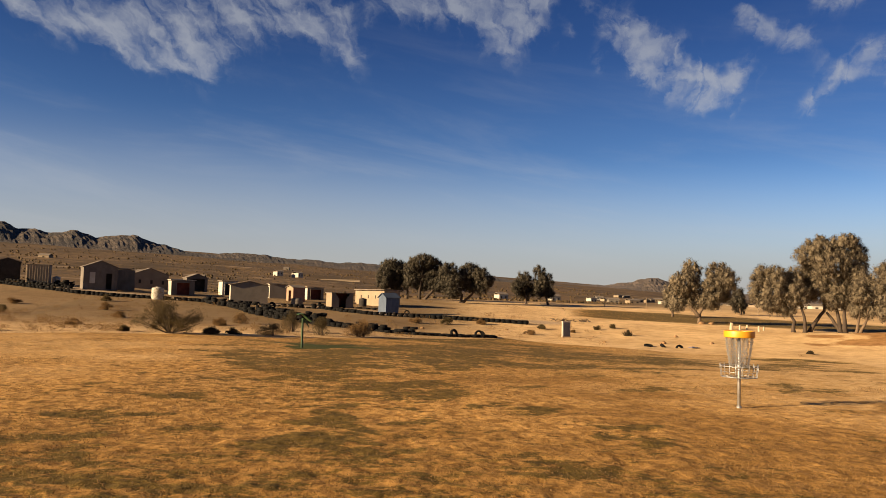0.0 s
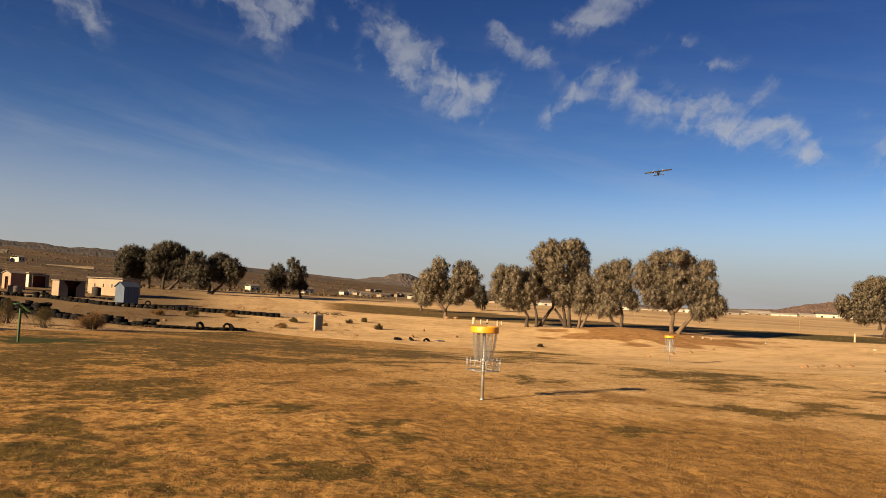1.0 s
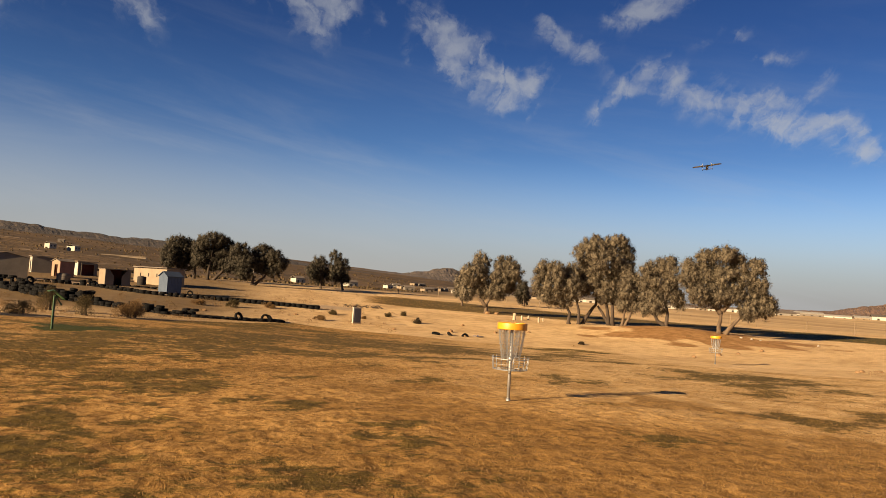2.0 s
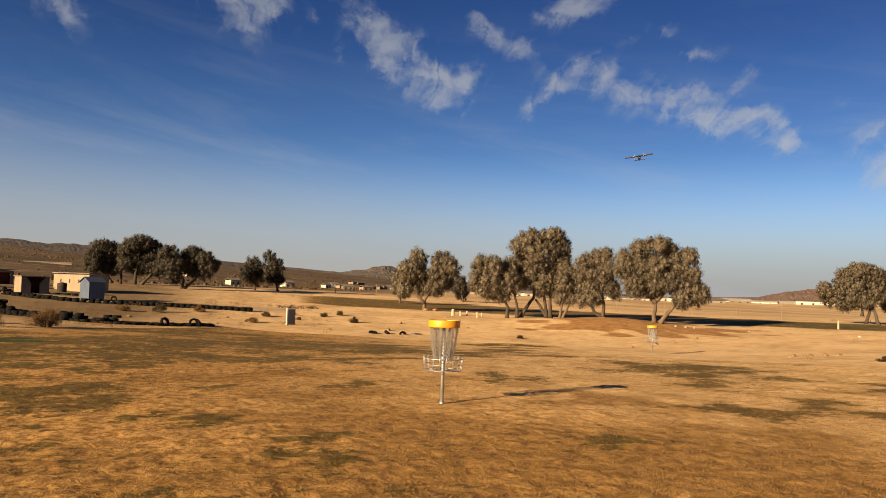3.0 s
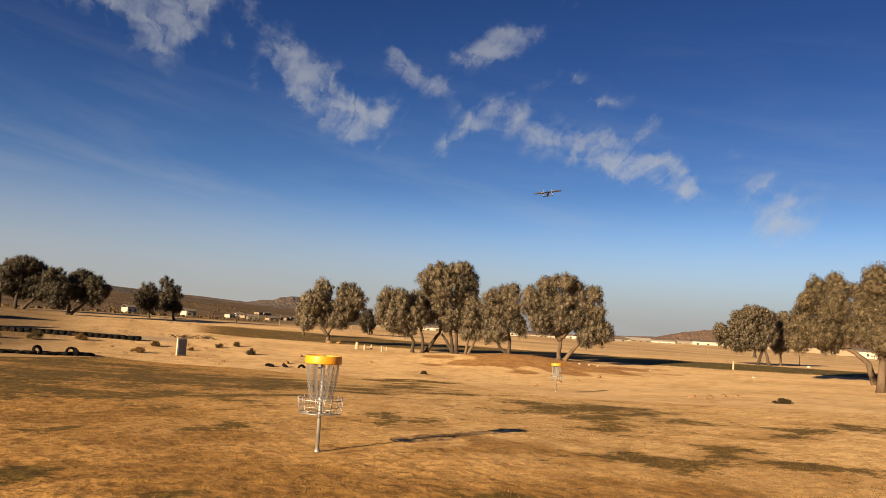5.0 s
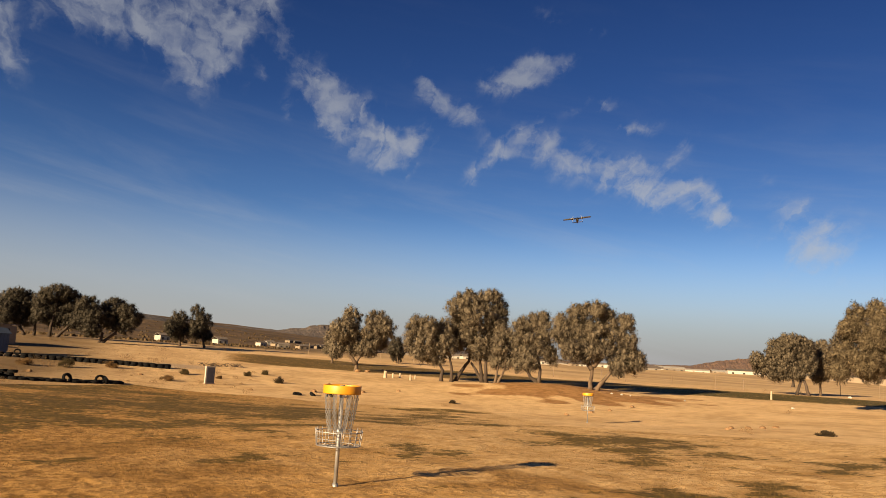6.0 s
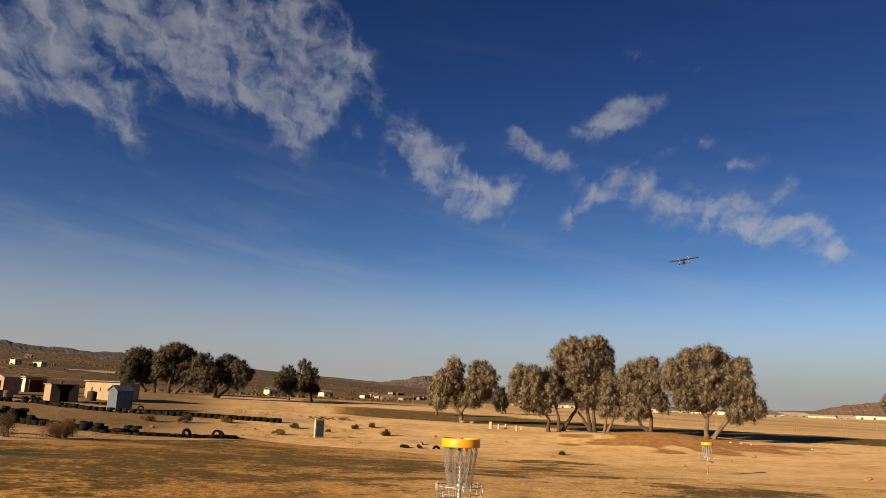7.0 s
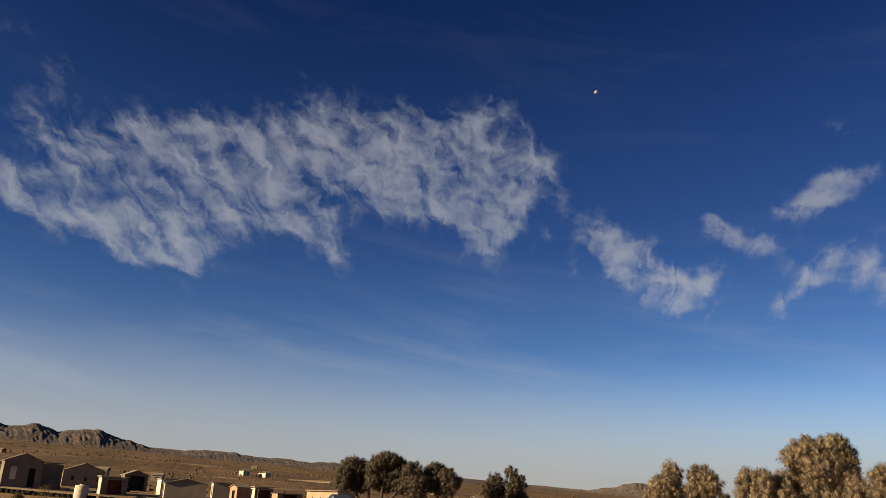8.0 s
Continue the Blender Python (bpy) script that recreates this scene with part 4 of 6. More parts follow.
tree(58.7, 41.3, [(-4.1, 7.5, 0.78, 0.97), (-2.8, 8.0, 0.7, 0.74), (-2.4, 7.1, 1.01, 1.07), (-4.9, 6.6, 0.74, 0.82), (-3.9, 6.1, 1.55, 1.16), (-2.7, 5.7, 1.26, 1.26), (-5.3, 5.3, 0.74, 0.74), (-4.9, 4.3, 1.32, 1.01), (-3.7, 4.0, 1.4, 1.07), (-3.0, 3.2, 1.07, 0.74), (-5.5, 3.2, 0.87, 0.74), (-2.1, 4.3, 0.87, 1.07)],
     [[(0.0, 0.0), (-0.5, 1.7), (-1.4, 2.5), (-2.5, 3.0)], [(-2.5, 3.0), (-3.3, 3.8), (-3.8, 5.5)], [(-1.9, 2.8), (-2.2, 4.7), (-2.7, 6.6)]],
     "tall feathery tan-green tree on a pale leaning stem", leaf=LEAF_TAN, girth=0.20, seed=21, hub=0.24, per=150, size=0.12, heart=0.42)
tree(50.0, 35.1, [(-0.3, 7.6, 0.69, 0.69), (0.1, 7.0, 0.91, 0.91), (-1.0, 6.4, 0.63, 0.79), (-0.5, 6.1, 0.99, 1.07), (-1.2, 5.4, 0.46, 0.53), (-0.5, 4.7, 1.16, 0.99), (-1.1, 3.9, 0.83, 0.83), (-0.1, 3.5, 1.07, 0.91), (0.7, 6.6, 0.99, 1.16), (0.8, 4.8, 1.24, 1.32)],
     [[(-0.0, 0.0), (0.1, 2.1), (-0.4, 3.5), (-0.6, 4.7)], [(0.1, 2.1), (0.5, 3.8), (0.5, 5.8)]],
     "tall feathery tan-green tree with a bent pale stem", leaf=LEAF_TAN, girth=0.20, seed=22, hub=0.24, per=150, size=0.12, heart=0.42)
tree(-6.8, 118.3, [(-1.2, 5.2, 1.62, 0.94), (-2.3, 3.7, 1.24, 1.24), (-0.6, 3.8, 1.47, 1.33), (-2.0, 2.3, 1.33, 1.03), (-0.2, 2.2, 1.33, 1.03)],
     [[(0.1, 0.0), (-0.6, 1.3), (-1.1, 3.0)], [(1.2, 0.0), (1.2, 1.7), (0.2, 3.1)]],
     "olive desert tree beside the sheds, its leaves darkened for shade", leaf=LEAF_SHADE, bark=DARK_BARK, girth=0.15, seed=23, wide=1.13)
tree(-3.5, 116.0, [(0.4, 5.9, 1.88, 0.98), (-1.2, 4.9, 1.21, 1.21), (2.0, 5.0, 1.21, 1.21), (0.3, 3.9, 2.02, 1.3), (-1.3, 3.0, 1.1, 1.15), (1.9, 3.3, 1.39, 1.3), (0.3, 2.5, 1.59, 1.01), (2.5, 2.0, 1.01, 0.81)],
     [[(-0.1, 0.0), (-0.1, 1.5), (0.2, 3.2)], [(0.6, 0.0), (1.7, 1.2), (2.4, 2.3)]],
     "round-crowned olive desert tree, its leaves darkened for shade", leaf=LEAF_SHADE, bark=DARK_BARK, girth=0.19, seed=24, wide=1.13)
tree(2.6, 107.5, [(-1.9, 4.5, 1.28, 1.12), (-2.5, 3.0, 1.02, 1.2), (-1.2, 3.0, 1.2, 1.2), (1.2, 4.7, 1.47, 1.12), (2.6, 4.2, 1.02, 1.02), (0.8, 3.2, 1.66, 1.34), (3.3, 3.3, 1.12, 1.02), (-1.3, 1.7, 1.12, 0.86), (2.4, 2.2, 1.12, 0.86)],
     [[(-0.1, 0.0), (0.1, 1.2), (-0.8, 2.7)], [(0.1, 0.0), (1.5, 1.3), (2.2, 2.7)]],
     "grey-olive desert tree with a low forked stem", leaf=LEAF_SHADE, bark=DARK_BARK, girth=0.16, seed=25, wide=1.13)
tree(14.4, 116.2, [(-2.0, 3.8, 1.05, 1.22), (-3.1, 2.5, 0.87, 1.16), (-1.8, 2.1, 1.4, 1.22), (0.3, 5.0, 0.87, 1.02), (1.2, 3.6, 1.11, 1.4), (0.4, 2.7, 1.22, 1.46), (1.7, 1.9, 0.82, 0.93)],
     [[(-1.6, 0.0), (-1.7, 1.0), (-1.9, 2.5)], [(1.7, 0.0), (1.3, 1.4), (0.8, 3.4)]],
     "pair-crowned desert tree on the turf edge", leaf=LEAF_SHADE, bark=DARK_BARK, girth=0.13, seed=26, wide=1.13)


# ---- disc golf baskets ----
def disc_basket(x, y, label):
    """A pole target: yellow band, hanging chains and a wire basket."""
    e = thing("disc_golf_basket", x, y, label=label, category="disc golf basket", group="disc golf baskets")
    part("pole", tube(bmesh.new(), [(0, 0, -0.08), (0, 0, 0.7), (0, 0, 1.44)], 0.030, 14), GALV, e, "galvanised steel pole", smooth=True)
    part("ground_sleeve", tube(bmesh.new(), [(0, 0, -0.06), (0, 0, 0.05)], 0.043, 14), GALV, e, smooth=True)
    b = bmesh.new()
    rows = lathe(b, [(0.270, 1.352), (0.281, 1.348), (0.283, 1.360), (0.283, 1.462), (0.281, 1.474), (0.268, 1.470), (0.266, 1.460), (0.266, 1.360)], 40)
    for k in range(40):
        b.faces.new((rows[-1][k], rows[-1][(k + 1) % 40], rows[0][(k + 1) % 40], rows[0][k]))
    part("band", b, YELLOW, e, "wide yellow top band", smooth=True)
    part("hanger_ring", ring(bmesh.new(), 0.235, 1.36, 0.008, 32), GALV, e, smooth=True)
    for k in range(6):
        t = math.pi * k / 3
        part("hanger_arm", tube(bmesh.new(), [(0.02 * math.cos(t), 0.02 * math.sin(t), 1.44), (0.268 * math.cos(t), 0.268 * math.sin(t), 1.40)], 0.008, 6), GALV, e)
    part("cap", tube(bmesh.new(), [(0, 0, 1.43), (0, 0, 1.475)], [0.045, 0.036], 14), GALV, e, smooth=True)

    def chain(radius, turn, top, low, foot):
        """A hanging chain of flat links, each turned against the next."""
        c = bmesh.new()
        n = 17
        for i in range(n):
            s = (i + 0.5) / n
            r = radius + (foot - radius) * s ** 1.4
            z = top + (low - top) * s
            w = Matrix.Translation((r * math.cos(turn), r * math.sin(turn), z)) @ Matrix.Rotation(turn + (math.pi / 2 if i % 2 else 0), 4, "Z")
            for sx in (-1, 1):
                box(c, *(w @ Vector((sx * 0.0125, 0, 0))), 0.0062, 0.0062, (top - low) / n * 1.15)
        return c
    for k in range(14):
        part("chain", chain(0.245, 2 * math.pi * k / 14, 1.36, 0.78, 0.16), CHAIN, e)
    for k in range(8):
        part("chain", chain(0.15, 2 * math.pi * (k + 0.5) / 8, 1.38, 0.82, 0.08), CHAIN, e)
    part("collar", tube(bmesh.new(), [(0, 0, 0.76), (0, 0, 0.84)], 0.055, 14), GALV, e, smooth=True)
    basket = part("basket", ring(bmesh.new(), 0.345, 0.80, 0.008, 40), GALV, e, "galvanised wire catching basket", smooth=True)
    part("lower_ring", ring(bmesh.new(), 0.325, 0.60, 0.008, 40), GALV, basket, smooth=True)
    part("inner_ring", ring(bmesh.new(), 0.17, 0.585, 0.006, 28), GALV, basket, smooth=True)
    part("middle_ring", ring(bmesh.new(), 0.337, 0.70, 0.005, 40), GALV, basket, smooth=True)
    for k in range(18):
        t = 2 * math.pi * k / 18
        ct, st = math.cos(t), math.sin(t)
        w = tube(bmesh.new(), [(0.03 * ct, 0.03 * st, 0.575), (0.19 * ct, 0.19 * st, 0.58), (0.325 * ct, 0.325 * st, 0.60), (0.345 * ct, 0.345 * st, 0.78), (0.348 * ct, 0.348 * st, 0.845)], 0.0062, 6)
        part("wire", w, GALV, basket, smooth=True)
    return e


near_basket = disc_basket(5.86, 14.75, "disc golf basket with yellow band and hanging chains on dry turf")
far_basket = copy_thing(near_basket, pose(25.6, 36.6, ground_z(25.6, 36.6), 0, 0, 17))
tagged(far_basket, "disc golf basket with yellow band standing on pale sand")


# ---- tee sign and cabinet ----
def tee_sign():
    e = thing("tee_sign", -5.6, 31.4, rz=28, label="green tee sign post with a slanted board on lush grass", category="sign")
    part("post", box(bmesh.new(), 0, 0, 0.58, 0.075, 0.075, 1.22, 0.01), GREEN, e)
    part("board", box(bmesh.new(), 0.12, -0.02, 1.22, 0.50, 0.36, 0.03, 0.006, Matrix.Rotation(radians(38), 4, "Y")), GREEN, e, "slanted green board")
    part("brace", box(bmesh.new(), 0.14, 0, 1.02, 0.045, 0.05, 0.42, 0.006, Matrix.Rotation(radians(-35), 4, "Y")), GREEN, e)
    part("cap", box(bmesh.new(), -0.13, 0, 1.36, 0.20, 0.34, 0.03, 0.005, Matrix.Rotation(radians(-12), 4, "Y")), GREEN, e)


def utility_cabinet():
    e = thing("utility_cabinet", 9.9, 60.4, rz=29, label="upright white cabinet with a shade-darkened grey door on sand", category="cabinet")
    part("plinth", box(bmesh.new(), 0, -0.01, 0.03, 0.82, 0.20, 0.14, 0.01), STONE, e)
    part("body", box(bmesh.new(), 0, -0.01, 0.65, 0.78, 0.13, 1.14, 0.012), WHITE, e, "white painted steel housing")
    # grey door, darkened because the front's shade is put into its colour
    door = part("door", box(bmesh.new(), 0.03, -0.082, 0.64, 0.68, 0.02, 1.06, 0.006), PANEL, e, "grey door with the front's shade in its colour")
    part("handle", box(bmesh.new(), 0.26, -0.105, 0.67, 0.03, 0.03, 0.14, 0.005), GALV, door)
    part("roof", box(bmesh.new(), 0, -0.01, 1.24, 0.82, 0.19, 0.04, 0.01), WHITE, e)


tee_sign()
utility_cabinet()


# ---- sheds ----
def wall_face(bm, width, height, thick, peak=0.0, opening=None):
    """A wall in the xz plane with a gable and, if wanted, an opening (left, right, bottom, top) cut right through it."""
    hw = width / 2

    def roofline(x):
        return height + peak * (1 - abs(x) / hw)
    xs = sorted({-hw, 0.0, hw, *((opening[0], opening[1]) if opening else ())})

    def slab(x0, x1, z0, z1a, z1b):
        q = [(x0, z0), (x1, z0), (x1, z1b), (x0, z1a)]
        fr = [bm.verts.new((x, -thick / 2, z)) for x, z in q]
        bk = [bm.verts.new((x, thick / 2, z)) for x, z in q]
        bm.faces.new(fr)
        bm.faces.new(bk[::-1])
        for i in range(4):
            bm.faces.new((fr[i], bk[i], bk[(i + 1) % 4], fr[(i + 1) % 4]))
    for x0, x1 in zip(xs, xs[1:]):
        if opening and x0 >= opening[0] - 1e-6 and x1 <= opening[1] + 1e-6:
            if opening[2] > 0.02:
                slab(x0, x1, 0, opening[2], opening[2])
            slab(x0, x1, opening[3], roofline(x0), roofline(x1))
        else:
            slab(x0, x1, 0, roofline(x0), roofline(x1))
    bmesh.ops.remove_doubles(bm, verts=bm.verts[:], dist=0.001)
    return bm


def shed(x, y, rz, w, d, h, peak, walls, label, roof=ROOF, ridge="y", front=None, left=None, inner=None, side=None, boards=0, windows=(), frame_mat=None, group="sheds by the tyre track"):
    """A small shed, its front to -y and its left to -x. peak: rise of the gable; ridge: the way the ridge runs; front,
    left: openings; side: paler left wall, with sunlight put into its colour.
    """
    e = thing("shed", x, y, ground_z(x, y) - 0.06, rz, label, "shed", group)
    t = 0.07
    side = side or walls
    gx, gy = (peak, 0.0) if ridge == "y" else (0.0, peak)

    def put(name, bm, mat, m, text=""):
        bm.transform(m)
        return part(name, bm, mat, e, text)
    put("front_wall", wall_face(bmesh.new(), w, h, t, gx, front), walls, Matrix.Translation((0, -d / 2 + t / 2, 0)))
    put("back_wall", wall_face(bmesh.new(), w, h, t, gx), walls, Matrix.Translation((0, d / 2 - t / 2, 0)))
    spin = Matrix.Rotation(radians(-90), 4, "Z")
    put("left_wall", wall_face(bmesh.new(), d - 2 * t, h, t, gy, left), side, Matrix.Translation((-w / 2 + t / 2, 0, 0)) @ spin)
    put("right_wall", wall_face(bmesh.new(), d - 2 * t, h, t, gy), walls, Matrix.Translation((w / 2 - t / 2, 0, 0)) @ spin)
    put("floor", box(bmesh.new(), 0, 0, 0.05, w - 2 * t, d - 2 * t, 0.06), WOOD, Matrix())
    over = 0.13
    if peak < 0.12:
        put("roof", box(bmesh.new(), 0, 0, h + peak + 0.05, w + over * 2, d + over * 2, 0.08, 0.012), roof, Matrix())
    else:
        span, run = (w, d) if ridge == "y" else (d, w)
        slope = math.atan2(peak, span / 2)
        reach = (span / 2) / math.cos(slope) + over
        for sgn in (-1, 1):
            m = Matrix.Translation((sgn * math.cos(slope) * reach / 2, 0, h + peak + 0.045 - math.sin(slope) * reach / 2)) @ Matrix.Rotation(sgn * slope, 4, "Y")
            if ridge == "x":
                m = Matrix.Rotation(radians(90), 4, "Z") @ m
            b = box(bmesh.new(), 0, 0, 0, reach, run + over * 2, 0.06, 0.01)
            put("roof", b, roof, m)
    if inner:
        # added sheet: DARK puts indoor shade into its colour, RED shows red boards
        put("inner_lining", box(bmesh.new(), 0, 0.05, h * 0.46, w - 2 * t - 0.02, 0.04, h * 0.86), inner, Matrix(), "added sheet behind the opening, with indoor shade in its dark colour")
    if front and frame_mat:
        fx0, fx1, fz0, fz1 = front
        for px in (fx0, fx1):
            put("door_post", box(bmesh.new(), px, -d / 2 - 0.035, (fz0 + fz1) / 2, 0.09, 0.07, fz1 - fz0, 0.008), frame_mat, Matrix())
        put("lintel", box(bmesh.new(), (fx0 + fx1) / 2, -d / 2 - 0.037, fz1 + 0.05, fx1 - fx0 + 0.2, 0.074, 0.10, 0.008), frame_mat, Matrix())
    for face, cx, cz, ww, wh in windows:
        b = box(bmesh.new(), 0, 0, 0, ww, 0.05, wh, 0.004)
        m = Matrix.Translation((cx, -d / 2 - 0.012, cz)) if face != "left" else Matrix.Translation((-w / 2 - 0.012, cx, cz)) @ spin
        pane = put("window", b, DARK if face != "pale" else WHITE, m)
    for k in range(boards):
        bx = -w / 2 + (k + 0.5) * w / boards
        if front and front[0] - 0.02 < bx < front[1] + 0.02:
            continue
        put("batten", box(bmesh.new(), bx, -d / 2 - 0.012, h / 2, 0.035, 0.024, h - 0.04), walls, Matrix())
    return e


shed(-37.9, 83.6, 36, 3.5, 1.6, 2.5, 0.70, GREY, "large weathered grey shed with a dark open doorway", ridge="y", front=(0.55, 1.15, 0.1, 1.85), inner=DARK, boards=9, windows=(("pale", -0.85, 1.35, 0.55, 1.2),))
shed(-36.4, 86.6, 36, 2.0, 1.4, 2.35, 0.1, GREY, "low grey lean-to beside the large shed", boards=6)
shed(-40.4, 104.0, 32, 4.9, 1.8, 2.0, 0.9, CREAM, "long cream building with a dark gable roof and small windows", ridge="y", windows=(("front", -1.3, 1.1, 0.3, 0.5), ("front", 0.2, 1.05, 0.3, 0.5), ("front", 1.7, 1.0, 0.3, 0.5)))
shed(-29.7, 86.2, 36, 2.6, 1.4, 1.65, 0.08, TAUPE, "open-fronted shed with dark red interior", roof=WHITE, front=(-0.75, 0.75, 0.1, 1.45), inner=RED, side=WHITE, frame_mat=TAUPE)
shed(-34.0, 104.0, 34, 2.8, 2.0, 1.9, 0.55, GREY, "gabled garage shed standing open and dark", front=(-1.05, 1.05, 0.08, 1.8), inner=DARK)
shed(-26.8, 94.6, 36, 1.9, 1.4, 1.7, 0.06, WHITE, "white-framed open stall behind a taupe shed", front=(-0.65, 0.65, 0.08, 1.5), inner=DARK, frame_mat=WHITE)
shed(-20.3, 79.6, 21, 3.8, 1.3, 1.92, 0.42, TAUPE, "wide taupe shed with a low gable and blank wall", roof=CREAM, ridge="y", side=WHITE, boards=0)
shed(-20.6, 94.4, 23, 2.1, 1.5, 1.72, 0.08, TAUPE, "square taupe hut with sunlight put into its white side", side=WHITE, left=(-0.35, 0.3, 0.1, 1.4), inner=DARK)
shed(-16.9, 87.4, 38, 1.5, 1.7, 1.66, 0.22, PINK, "faded pink booth with a doorway in its sunlit side", ridge="x", side=CREAM, left=(-0.3, 0.35, 0.08, 1.35), inner=RED)
shed(-16.3, 95.6, 34, 2.2, 1.4, 1.5, 0.08, TAUPE, "small open stall with dark red interior and pale frame", roof=CREAM, front=(-0.7, 0.75, 0.08, 1.32), inner=RED, side=WHITE, frame_mat=CREAM)
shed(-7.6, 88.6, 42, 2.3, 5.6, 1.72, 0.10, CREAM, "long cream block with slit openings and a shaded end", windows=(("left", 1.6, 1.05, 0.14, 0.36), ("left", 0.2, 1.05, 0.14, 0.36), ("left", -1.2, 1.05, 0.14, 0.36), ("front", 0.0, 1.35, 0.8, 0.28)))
shed(-5.3, 75.4, 38, 1.5, 1.35, 1.62, 0.40, BLUE, "small pale blue gabled shed beside a black tyre wall", ridge="x", roof=BLUE, boards=5)
shed(-49.6, 86.0, 35, 2.6, 2.4, 2.2, 0.4, DARK, "dark shed at the end of the track", boards=5)


def flared_hut(x, y):
    """A hut whose front opening narrows from the roof down, between two slanting plates."""
    e = thing("shed", x, y, ground_z(x, y) - 0.05, 28, "pale hut with a flared dark opening", "shed", "sheds by the tyre track")
    for sgn in (-1, 1):
        b = bmesh.new()
        q = [(sgn * 1.2, 0.0), (sgn * 0.38, 0.0), (sgn * 0.38, 0.95), (sgn * 0.85, 1.55), (sgn * 1.2, 1.55)]
        fr, bk = [b.verts.new((px, -0.9, pz)) for px, pz in q], [b.verts.new((px, -0.8, pz)) for px, pz in q]
        b.faces.new(fr if sgn < 0 else fr[::-1])
        b.faces.new(bk[::-1] if sgn < 0 else bk)
        for i in range(5):
            b.faces.new((fr[i], bk[i], bk[(i + 1) % 5], fr[(i + 1) % 5]))
        bmesh.ops.recalc_face_normals(b, faces=b.faces[:])
        part("front_plate", b, TAUPE, e)
        part("side_wall", box(bmesh.new(), sgn * 1.16, 0.05, 0.775, 0.08, 1.7, 1.55, 0.008), CREAM, e)
    part("back_wall", box(bmesh.new(), 0, 0.88, 0.775, 2.24, 0.08, 1.55, 0.008), RED, e, "dark red back wall")
    part("roof", box(bmesh.new(), 0, 0, 1.59, 2.6, 2.0, 0.07, 0.01), ROOF, e)


flared_hut(-10.9, 80.8)


def container(x, y):
    e = thing("shipping_crate", x, y, ground_z(x, y), 22, "ribbed cream crate standing among low structures", "crate")
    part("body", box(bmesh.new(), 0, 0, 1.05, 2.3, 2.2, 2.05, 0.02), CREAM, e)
    for k in range(9):
        part("rib", box(bmesh.new(), -1.05 + k * 0.262, -1.12, 1.05, 0.07, 0.05, 1.95, 0.008), CREAM, e)
    for k in range(8):
        part("rib", box(bmesh.new(), -1.17, -0.95 + k * 0.27, 1.05, 0.05, 0.07, 1.95, 0.008), CREAM, e)
    part("lid", box(bmesh.new(), 0, 0, 2.11, 2.4, 2.3, 0.07, 0.01), ROOF, e)


container(-45.2, 84.8)


def water_tank(x, y, r, h, label, mat=WHITE):
    e = thing("water_tank", x, y, ground_z(x, y) - 0.02, random.uniform(0, 90), label, "tank")
    b = bmesh.new()
    rows = lathe(b, [(r * 0.99, 0.0), (r, 0.04), (r, h * 0.3), (r * 1.015, h * 0.32), (r, h * 0.34), (r, h * 0.62), (r * 1.015, h * 0.64), (r, h * 0.66), (r, h * 0.90), (r * 0.93, h * 0.96), (r * 0.4, h * 1.0)], 24)
    b.faces.new(rows[0][::-1])
    b.faces.new(rows[-1])
    part("body", b, mat, e, smooth=True)
    part("lid", tube(bmesh.new(), [(0, 0, h * 0.99), (0, 0, h * 1.05)], r * 0.36, 18), mat, e, smooth=True)


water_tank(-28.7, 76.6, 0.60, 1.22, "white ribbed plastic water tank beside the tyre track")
water_tank(-44.6, 87.5, 0.42, 0.85, "small white water tank on dark ground")
water_tank(-15.6, 81.6, 0.62, 0.72, "squat grey drum by the pink booth", GREY)
water_tank(-8.9, 85.0, 0.44, 0.92, "dark upright drum before the cream block", DARK)


# ---- far buildings ----
def far_house(x, y, w, d, h, rz, label, walls=WHITE, roof=ROOF, doors=2, name="house", category="house"):
    e = thing(name, x, y, ground_z(x, y) - 0.6, rz, label, category, "far buildings on the plain")
    part("wall", box(bmesh.new(), 0, 0, h / 2 + 0.3, w, d, h + 0.6, 0.05), walls, e)
    pk = min(1.6, d * 0.18)
    b = bmesh.new()
    q = [(-d / 2 - 0.4, h + 0.6), (0, h + 0.6 + pk), (d / 2 + 0.4, h + 0.6), (d / 2 + 0.4, h + 0.75), (0, h + 0.78 + pk), (-d / 2 - 0.4, h + 0.75)]
    a, c = [b.verts.new((-w / 2 - 0.4, py, pz)) for py, pz in q], [b.verts.new((w / 2 + 0.4, py, pz)) for py, pz in q]
    b.faces.new(a)
    b.faces.new(c[::-1])
    for i in range(6):
        b.faces.new((a[i], c[i], c[(i + 1) % 6], a[(i + 1) % 6]))
    bmesh.ops.recalc_face_normals(b, faces=b.faces[:])
    part("roof", b, roof, e)
    for k in range(doors):
        part("window", box(bmesh.new(), -w / 2 + (k + 0.5) * w / doors, -d / 2 - 0.04, 0.6 + h * 0.5, min(1.6, w / doors * 0.35), 0.12, h * 0.42), DARK, e)
    return e


def polar(az, dist):
    return dist * math.sin(radians(az)), dist * math.cos(radians(az))


